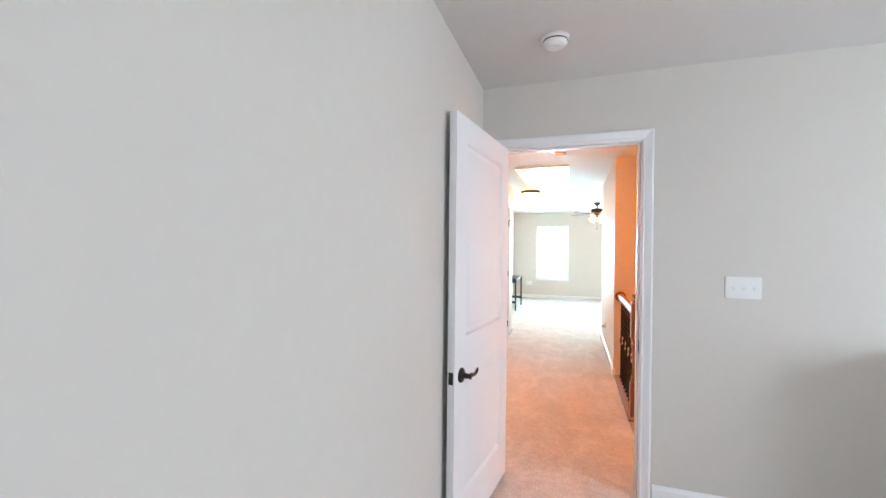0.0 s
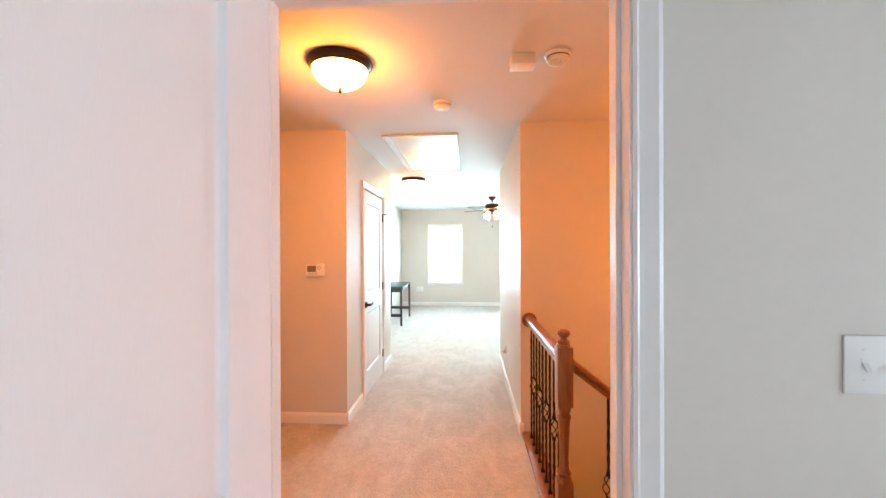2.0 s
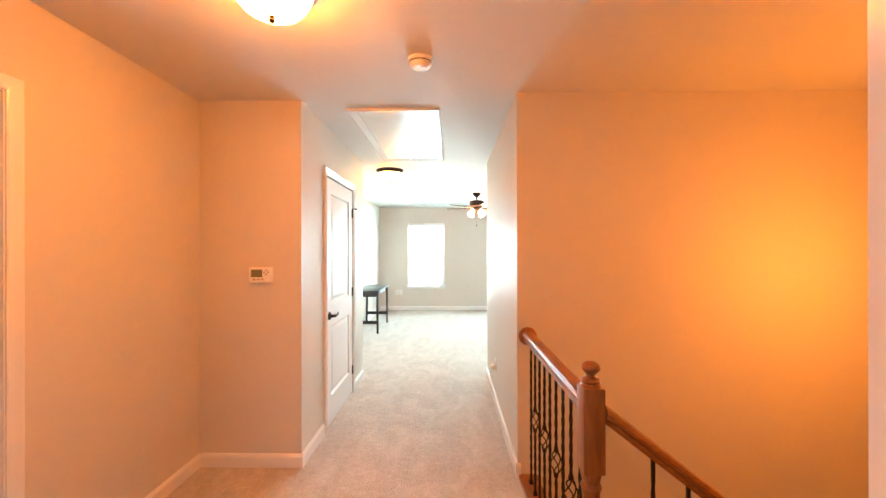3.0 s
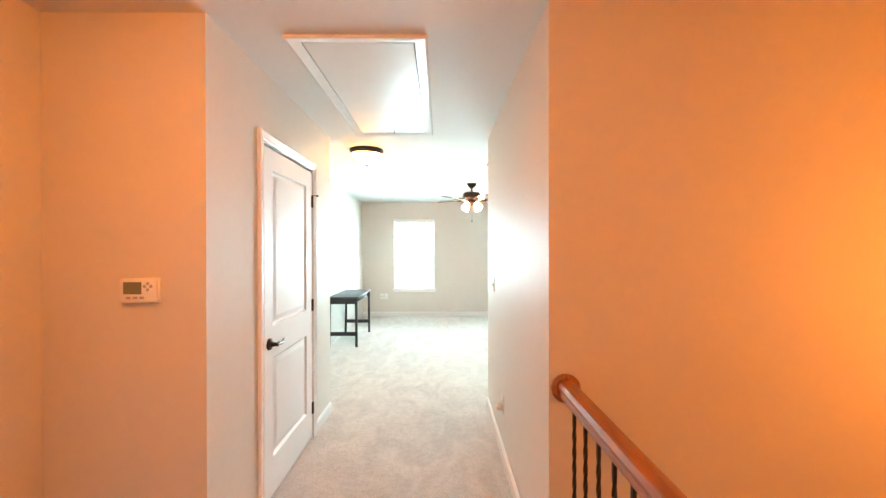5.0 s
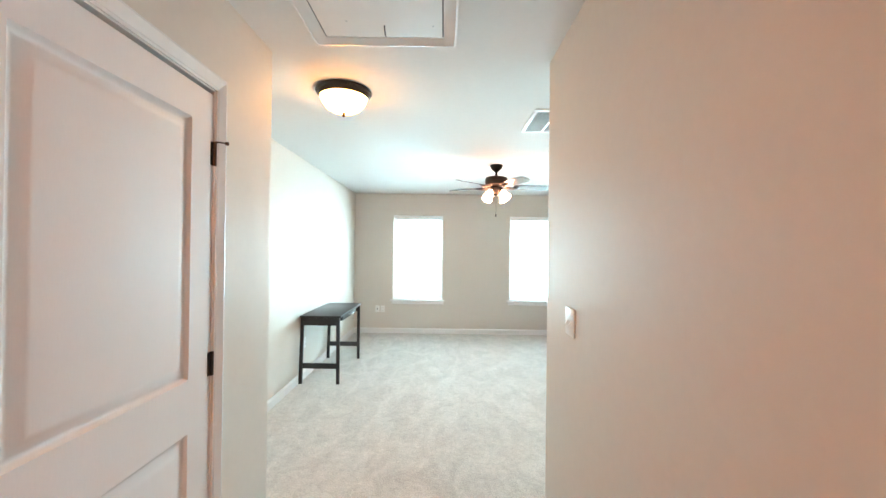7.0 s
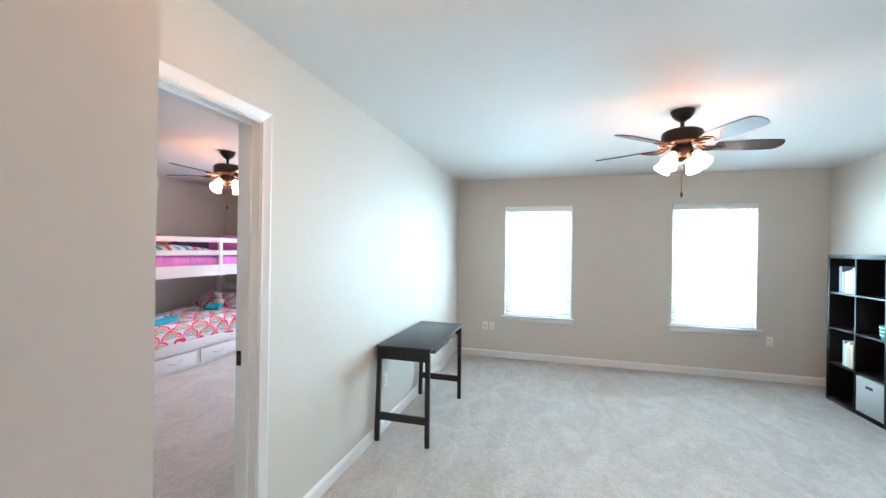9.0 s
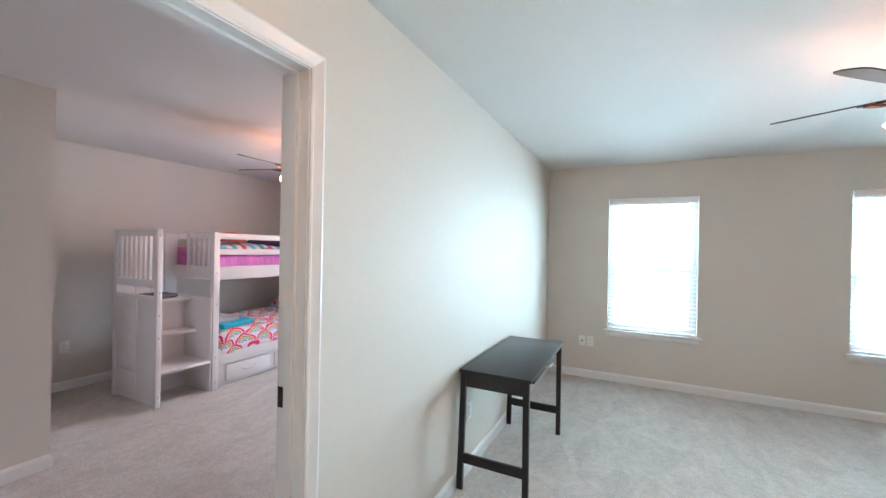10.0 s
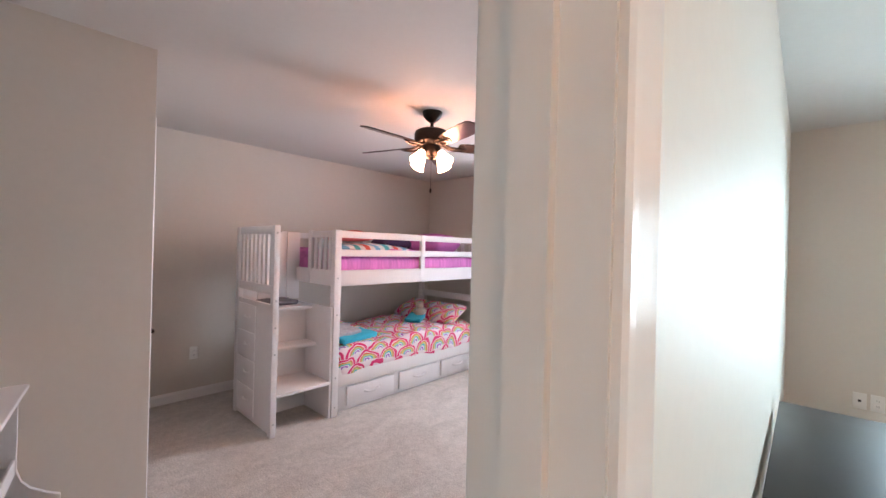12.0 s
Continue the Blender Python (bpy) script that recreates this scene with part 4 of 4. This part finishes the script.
def fabric_bin(mat, label):
    def make(x, ya, yb, z, cell):
        d = thing("storage_bin", (x + 0.006, (ya + yb) / 2, z), label, "storage bin")
        w, h, dep = (yb - ya) / 2 - 0.008, cell - 0.016, 0.24
        part("body", box(0, dep, -w, w, 0, h, bev=0.006), mat, d)
        part("rim_band", box(-0.0025, 0.004, -w + 0.004, w - 0.004, h - 0.022, h - 0.003, bev=0.001), mat, d)
        part("handle_slot", box(-0.0018, 0.002, -0.042, 0.042, h - 0.086, h - 0.060, bev=0.0008), DARK, d, "dark handle slot")
    return make


def books(colours, start, group, thick=1.0):
    def make(x, ya, yb, z, cell):
        rng = random.Random(start)
        y = yb - 0.004 - start * 0.01
        for c in colours:
            th, hh, dd = thick * rng.uniform(0.018, 0.034), rng.uniform(0.20, 0.26), rng.uniform(0.15, 0.20)
            if y - th < ya:
                break
            d = thing("book", (x + 0.03, y - th, z), "upright book with a worn spine on the shelf", "book", group)
            part("cover", box(0, dd, 0, th, 0, hh, bev=0.002), PAPERS[c], d)
            part("pages", box(0.006, dd - 0.001, 0.002, th - 0.002, hh - 0.001, hh + 0.0005), PAPERS[0], d, "cream page block")
            y -= th + 0.001
    return make


def box_on_shelf(c, w, h, off, label):
    def make(x, ya, yb, z, cell):
        d = thing("small_box", (x + 0.03, yb - off - w, z), label, "box")
        part("body", box(0, 0.14, 0, w, 0, h, bev=0.003), PAPERS[c], d)
        part("lid", box(-0.002, 0.142, -0.002, w + 0.002, h * 0.72, h + 0.002, bev=0.002), PAPERS[4], d)
    return make


def green_cup(x, ya, yb, z, cell):
    d = thing("striped_cup", (x + 0.07, ya + 0.08, z), "teal and white striped ceramic cup", "cup")
    part("cup", lathe(bmesh.new(), [(0.0, 0.0), (0.034, 0.0), (0.040, 0.02), (0.048, 0.12), (0.044, 0.12), (0.036, 0.02), (0.0, 0.012)], 24), GLAZE, d)
    for z0 in (0.03, 0.062, 0.094):
        part("stripe", lathe(bmesh.new(), [(0.0415 + z0 * 0.06, z0), (0.042 + z0 * 0.07, z0 + 0.012), (0.040, z0 + 0.012), (0.039, z0)], 24), PAPERS[0], d, "white glaze stripe")


cube_shelf(10.445, 11.215, [(1, 3, books([5, 7, 4, 4, 3], 8, "books in the top cube", 1.6)), (0, 2, green_cup), (1, 1, books([3, 0, 1, 1], 14, "books in the first shelf", 1.2)),
                            (0, 0, fabric_bin(BIN, "pale fabric bin in a shelf cube"))])
cube_shelf(9.545, 10.442, [(1, 3, fabric_bin(BIN, "pale fabric bin in the top cube")), (1, 1, books([1, 3, 0, 2, 0, 4, 5, 6, 6], 2, "books in the middle shelf", 1.45)),
                           (0, 0, fabric_bin(DARKBIN, "charcoal fabric bin in a shelf cube"))])
cube_shelf(8.640, 9.541, [(1, 3, box_on_shelf(7, 0.16, 0.24, 0.14, "pale box with a lid on the shelf"))])


# ---- bunk room ----
def screws(d, places):
    for x, y, z in places:
        part("bolt", lathe(bmesh.new(), [(0.008, 0), (0.008, 0.002), (0.004, 0.004), (0.0, 0.004)], 10, Matrix.Translation((x, y, z)) @ Matrix.Rotation(radians(90), 4, "Y")), STEEL, d, "steel bolt head")


def bunk_bed(x1, y0):
    """Front at x = x1, foot end at y = y0; local x runs back from -depth to 0."""
    d = thing("bunk_bed", (x1, y0, 0), "white painted bunk bed with slatted guard rails", "bunk bed")
    n, dep, p = 2.05, 1.06, 0.062
    posts = [(-p, 0), (-dep, 0), (-p, n - p), (-dep, n - p)]
    for x, y in posts:
        part("post", box(x, x + p, y, y + p, 0, 1.58, bev=0.004), BEDPAINT, d)
    for x in (-0.034, -dep + 0.008):
        part("upper_rail", box(x, x + 0.026, p, n - p, 1.10, 1.235, bev=0.003), BEDPAINT, d)
        part("guard_rail", box(x, x + 0.024, p, n - p, 1.515, 1.575, bev=0.004), BEDPAINT, d)
        part("guard_rail", box(x, x + 0.024, p, n - p, 1.355, 1.415, bev=0.004), BEDPAINT, d)
        part("guard_post", box(x - 0.002, x + 0.030, n * 0.49, n * 0.49 + 0.055, 1.12, 1.578, bev=0.003), BEDPAINT, d)
        part("lower_rail", box(x, x + 0.026, p, n - p, 0.240, 0.40, bev=0.003), BEDPAINT, d)
    for y in (0.016, n - 0.046):
        part("end_rail", box(-dep + p, -p, y, y + 0.028, 1.10, 1.235, bev=0.003), BEDPAINT, d)
        part("end_rail", box(-dep + p, -p, y, y + 0.028, 0.240, 0.40, bev=0.003), BEDPAINT, d)
    y = n - 0.046
    part("end_rail", box(-dep + p, -p, y, y + 0.028, 1.505, 1.575, bev=0.004), BEDPAINT, d)
    part("end_rail", box(-dep + p, -p, y, y + 0.028, 0.80, 0.88, bev=0.004), BEDPAINT, d)
    for i in range(7):
        x = -dep + p + 0.05 + i * 0.125
        part("end_slat", box(x, x + 0.045, y + 0.004, y + 0.022, 1.235, 1.505), BEDPAINT, d)
    # partial guard at the foot end beside the steps
    part("foot_guard_rail", box(-0.42, -p, 0.016, 0.044, 1.515, 1.575, bev=0.004), BEDPAINT, d)
    part("foot_guard_post", box(-0.475, -0.42, 0.010, 0.046, 1.10, 1.580, bev=0.004), BEDPAINT, d)
    for x in (-0.385, -0.305, -0.225, -0.145):
        part("foot_slat", box(x, x + 0.044, 0.020, 0.038, 1.235, 1.515), BEDPAINT, d)
    part("slat_deck", box(-dep + 0.036, -0.036, 0.046, n - 0.05, 1.13, 1.15), BEDPAINT, d)
    part("lower_deck", box(-dep + 0.036, -0.036, 0.046, n - 0.05, 0.27, 0.29), BEDPAINT, d)
    screws(d, [(0.0005, p / 2, z) for z in (0.08, 0.33, 0.86, 1.17)])
    return d


def bed_drawers(x1, y0):
    d = thing("underbed_drawer_unit", (x1, y0, 0), "white drawer unit with three drawers under the bed", "drawer unit")
    n = 1.90
    part("case", box(-0.55, -0.022, 0, n, 0.02, 0.262, bev=0.003), BEDPAINT, d)
    part("plinth", box(-0.50, -0.040, 0.03, n - 0.03, 0.0, 0.02), BEDPAINT, d)
    for i in range(3):
        a = 0.085 + i * 0.605
        f = part("drawer_front", box(-0.022, 0.0, a, a + 0.535, 0.045, 0.212, bev=0.006), BEDPAINT, d)
        bm = bmesh.new()
        m = Matrix.Translation((0.001, a + 0.2675, 0.140))
        pts = [m @ Vector((dx, y, z)) for dx, y, z in ((0, -0.085, 0.0), (0.018, -0.06, -0.008), (0.024, 0.0, -0.012), (0.018, 0.06, -0.008), (0, 0.085, 0.0))]
        tube(bm, pts, 0.011, 8)
        part("drawer_pull", bm, BEDPAINT, f)


def bunk_steps(x1, y0, y1):
    """Stair chest at the foot of the bunk: steps climb away from the front, with drawers on the end side."""
    d = thing("bunk_stair_chest", (x1, y0, 0), "white stair chest with open treads and side drawers", "bunk stairs")
    n, dep, t = y1 - y0, 0.74, 0.035
    part("end_post", box(-0.05, 0, 0, t + 0.010, 0, 1.585, bev=0.004), BEDPAINT, d)
    part("end_post", box(-dep, -dep + 0.05, 0, t + 0.010, 0, 1.585, bev=0.004), BEDPAINT, d)
    part("end_panel", box(-dep + 0.05, -0.05, 0.006, t, 0.02, 0.985), BEDPAINT, d)
    part("side_panel", box(-dep, -0.012, n - 0.020, n - 0.003, 0, 0.925, bev=0.002), BEDPAINT, d)
    part("back_panel", box(-dep + 0.001, -dep + 0.016, t + 0.011, n - 0.021, 0, 0.95), BEDPAINT, d)
    part("riser_panel", box(-0.440, -0.424, t + 0.001, n - 0.021, 0.0, 0.885), BEDPAINT, d)
    for z, front, back in ((0.285, -0.004, -0.423), (0.575, -0.235, -0.423), (0.885, -0.320, -dep + 0.017)):
        part("tread", box(back, front, t + 0.001, n - 0.021, z, z + 0.026, bev=0.003), BEDPAINT, d)
    part("side_rail", box(-dep + 0.05, -0.05, 0.010, t, 1.52, 1.585, bev=0.004), BEDPAINT, d)
    part("side_rail", box(-dep + 0.05, -0.05, 0.010, t, 1.06, 1.13, bev=0.004), BEDPAINT, d)
    for i in range(8):
        x = -dep + 0.066 + i * 0.0806
        part("slat", box(x, x + 0.040, 0.014, t - 0.004, 1.13, 1.52), BEDPAINT, d)
    for i in range(4):
        z = 0.055 + i * 0.225
        f = part("drawer_front", box(-dep + 0.070, -dep + 0.42, 0.001, 0.007, z, z + 0.216, bev=0.0015), BEDPAINT, d)
        part("drawer_pull", tube(bmesh.new(), [(-dep + 0.22, 0.002, z + 0.12), (-dep + 0.24, -0.008, z + 0.11), (-dep + 0.30, -0.008, z + 0.11), (-dep + 0.32, 0.002, z + 0.12)], 0.006, 8), BEDPAINT, f)
    for i in range(4):
        part("back_board", box(-dep + 0.018, -dep + 0.032, t + 0.012 + i * 0.13, t + 0.138 + i * 0.13, 0.93, 1.56, bev=0.003), BEDPAINT, d)
    screws(d, [(0.0005, 0.022, z) for z in (0.10, 0.62, 0.82, 1.02, 1.53)])


def soft_block(bm, x0, x1, y0, y1, z0, z1, wrinkle, seed, round_=0.06, step=0.04):
    """A padded slab: a rounded box grid with uneven top and sides."""
    nx, ny, nz = (max(int((b - a) / step), 2) for a, b in ((x0, x1), (y0, y1), (z0, z1)))
    seen = {}
    cx, cy, cz = (x0 + x1) / 2, (y0 + y1) / 2, (z0 + z1) / 2
    hx, hy, hz = (x1 - x0) / 2, (y1 - y0) / 2, (z1 - z0) / 2
    r = min(round_, hx, hy, hz)

    def vert(i, j, k):
        key = (i, j, k)
        if key not in seen:
            p = Vector((x0 + (x1 - x0) * i / nx - cx, y0 + (y1 - y0) * j / ny - cy, z0 + (z1 - z0) * k / nz - cz))
            core = Vector((max(-hx + r, min(hx - r, p.x)), max(-hy + r, min(hy - r, p.y)), max(-hz + r, min(hz - r, p.z))))
            q = p - core
            if q.length > 1e-6:
                q = q.normalized() * r
            p = core + q
            off = noise.noise(Vector((p.x * 5 + seed, p.y * 5, p.z * 5))) + 0.5 * noise.noise(Vector((p.x * 13, p.y * 13 + seed, p.z * 13)))
            amount = wrinkle if k else 0.0
            seen[key] = bm.verts.new((p.x + cx, p.y + cy, p.z + cz + off * amount))
        return seen[key]

    def sheet(na, nb, at):
        for a in range(na):
            for b in range(nb):
                bm.faces.new((at(a, b), at(a + 1, b), at(a + 1, b + 1), at(a, b + 1)))

    sheet(nx, ny, lambda a, b: vert(a, b, 0)), sheet(nx, ny, lambda a, b: vert(a, b, nz))
    sheet(nx, nz, lambda a, b: vert(a, 0, b)), sheet(nx, nz, lambda a, b: vert(a, ny, b))
    sheet(ny, nz, lambda a, b: vert(0, a, b)), sheet(ny, nz, lambda a, b: vert(nx, a, b))
    return bm


def bedding(name, at, size, mat, label, category, wrinkle=0.008, seed=0.0, round_=0.06, turn=(0, 0, 0), puff=0.0, step=0.04):
    w, n, h = size
    bm = soft_block(bmesh.new(), -w / 2, w / 2, -n / 2, n / 2, 0, h, wrinkle, seed, round_, step)
    if puff:
        for v in bm.verts:
            k = (1 - (2 * v.co.x / w) ** 4) * (1 - (2 * v.co.y / n) ** 4)
            v.co.z = h / 2 + (v.co.z - h / 2) * (1 - puff + puff * max(k, 0))
    ob = new(name, mesh_of(name, bm, mat))
    ob.matrix_basis = pose(*at, *turn)
    return tagged(ob, label, category)


BX, BY = -4.36, 9.30         # front of the bunk, its foot end
bunk_bed(BX, BY)
bed_drawers(BX - 0.028, BY + 0.085)
bunk_steps(BX + 0.005, BY - 0.515, BY - 0.002)
bedding("lower_mattress", (BX - 0.53, BY + 1.02, 0.29), (0.96, 1.90, 0.16), PAPERS[0], "white twin mattress on the lower bunk", "mattress", 0.0)
bedding("rainbow_comforter", (BX - 0.520, BY + 1.01, 0.315), (1.05, 1.90, 0.265), RAINBOW, "white comforter printed with rainbow arches, rumpled", "comforter", 0.042, 3.0, 0.07, step=0.03)
bedding("rainbow_pillow", (BX - 0.40, BY + 1.74, 0.60), (0.62, 0.40, 0.15), RAINBOW, "plump pillow in a rainbow print pillowcase", "pillow", 0.012, 7.0, 0.07, (24, 0, 8), 0.75)
bedding("rainbow_pillow", (BX - 0.86, BY + 1.72, 0.61), (0.36, 0.40, 0.14), RAINBOW, "second pillow in a rainbow print pillowcase", "pillow", 0.012, 9.0, 0.07, (24, 0, -6), 0.75)
bedding("turquoise_towel", (BX - 0.22, BY + 0.30, 0.595), (0.34, 0.44, 0.05), TEAL, "folded turquoise towel on the comforter", "towel", 0.012, 5.0, 0.02, (0, 3, 12), 0, 0.02)
bedding("grey_towel", (BX - 0.26, BY + 0.22, 0.645), (0.30, 0.30, 0.04), GREYCLOTH, "folded grey patterned towel on the turquoise towel", "towel", 0.012, 6.0, 0.018, (0, 5, 6), 0, 0.02)
bedding("blue_blanket", (BX - 0.50, BY + 1.42, 0.60), (0.20, 0.30, 0.05), TEAL, "small teal lovey blanket on the bed", "blanket", 0.02, 8.0, 0.02, (8, 0, 30), 0, 0.02)
bm = bmesh.new()
for x, z, r in ((0, 0.07, 0.062), (0, 0.155, 0.046), (-0.035, 0.195, 0.018), (0.035, 0.195, 0.018), (-0.06, 0.09, 0.024), (0.06, 0.09, 0.024)):
    bmesh.ops.create_icosphere(bm, subdivisions=3, radius=r, matrix=Matrix.Translation((x, 0, z)))
ob = tagged(new("plush_toy", mesh_of("plush_toy", bm, PLUSH)), "small cream plush toy sitting against the pillow", "plush toy")
ob.matrix_basis = pose(BX - 0.50, BY + 1.50, 0.595, -12, 0, 70)

bedding("upper_mattress", (BX - 0.53, BY + 1.02, 1.15), (0.95, 1.90, 0.20), PINK, "twin mattress in a gathered pink sheet", "mattress", 0.014, 11.0, 0.05, step=0.03)
bedding("pink_blanket", (BX - 0.52, BY + 0.62, 1.345), (0.92, 1.10, 0.07), PINK, "rumpled pink blanket on the upper bunk", "blanket", 0.035, 12.0, 0.03, step=0.03)
bedding("striped_pillow", (BX - 0.32, BY + 0.53, 1.372), (0.46, 0.84, 0.10), STRIPES, "pillow with teal and red stripes", "pillow", 0.012, 13.0, 0.06, (0, 0, 4), 0.7)
# Added flat slab, stands in for the dark gap below the back boards.
bedding("dark_slab", (BX - 0.57, BY - 0.27, 0.911), (0.26, 0.38, 0.04), DARKSLAB, "flat dark grey slab added on the top bunk step", "cloth", 0.010, 21.0, 0.02, (0, 0, 3), 0, 0.02)
bedding("coral_cloth", (BX - 0.30, BY + 0.30, 1.49), (0.28, 0.50, 0.10), CORAL, "crumpled coral cloth on the upper bunk", "cloth", 0.03, 14.0, 0.04, (0, 0, 10), 0.5)
bedding("purple_cloth", (BX - 0.70, BY + 1.18, 1.40), (0.30, 0.42, 0.17), PURPLE, "dark purple folded cloth on the upper bunk", "cloth", 0.03, 15.0, 0.06, (0, 0, -8), 0.5)
bedding("magenta_pillow", (BX - 0.52, BY + 1.66, 1.36), (0.70, 0.46, 0.26), MAGENTA, "plump magenta pillow on the upper bunk", "pillow", 0.014, 16.0, 0.10, (8, 0, 0), 0.6)


def toy_organiser(at, turn):
    """White shelf unit with flared ends; local x along its length, y back from its open front."""
    d = thing("toy_organiser", at, "white toy shelf with flared ends against the wall", "toy shelf", "", turn)
    n, h = 1.10, 0.80
    part("top", box(-0.015, n + 0.015, -0.005, 0.38, h - 0.022, h, bev=0.006), BEDPAINT, d)
    outline = [(0.36, 0), (-0.115, 0), (-0.115, 0.285), (-0.07, 0.31), (-0.02, 0.345), (0.01, 0.385), (0.025, 0.44), (0.025, h - 0.023), (0.36, h - 0.023)]
    for x in (0.0, n - 0.02):
        part("end_panel", prism(bmesh.new(), outline, x, x + 0.02, lambda u, v, k: (k, u, v)), BEDPAINT, d)
    part("back_panel", box(0.021, n - 0.021, 0.34, 0.355, 0.03, h - 0.03), BEDPAINT, d)
    part("shelf", box(0.021, n - 0.021, 0.04, 0.335, 0.44, 0.458, bev=0.002), BEDPAINT, d)
    part("shelf_lip", box(0.021, n - 0.021, 0.028, 0.040, 0.42, 0.49, bev=0.003), BEDPAINT, d)
    part("tray_floor", box(0.021, n - 0.021, -0.10, 0.335, 0.06, 0.078), BEDPAINT, d)
    part("tray_lip", box(0.021, n - 0.021, -0.113, -0.098, 0.03, 0.275, bev=0.003), BEDPAINT, d)


toy_organiser((-2.872, 7.385, 0), 172)
d = thing("yellow_toy_box", (-3.40, 7.30, 0.459), "small yellow plastic box on the toy shelf", "box")
part("body", box(-0.08, 0.08, -0.06, 0.06, 0, 0.10, bev=0.006), YELLOW, d)
part("lid", box(-0.083, 0.083, -0.063, 0.063, 0.10, 0.115, bev=0.004), YELLOW, d)
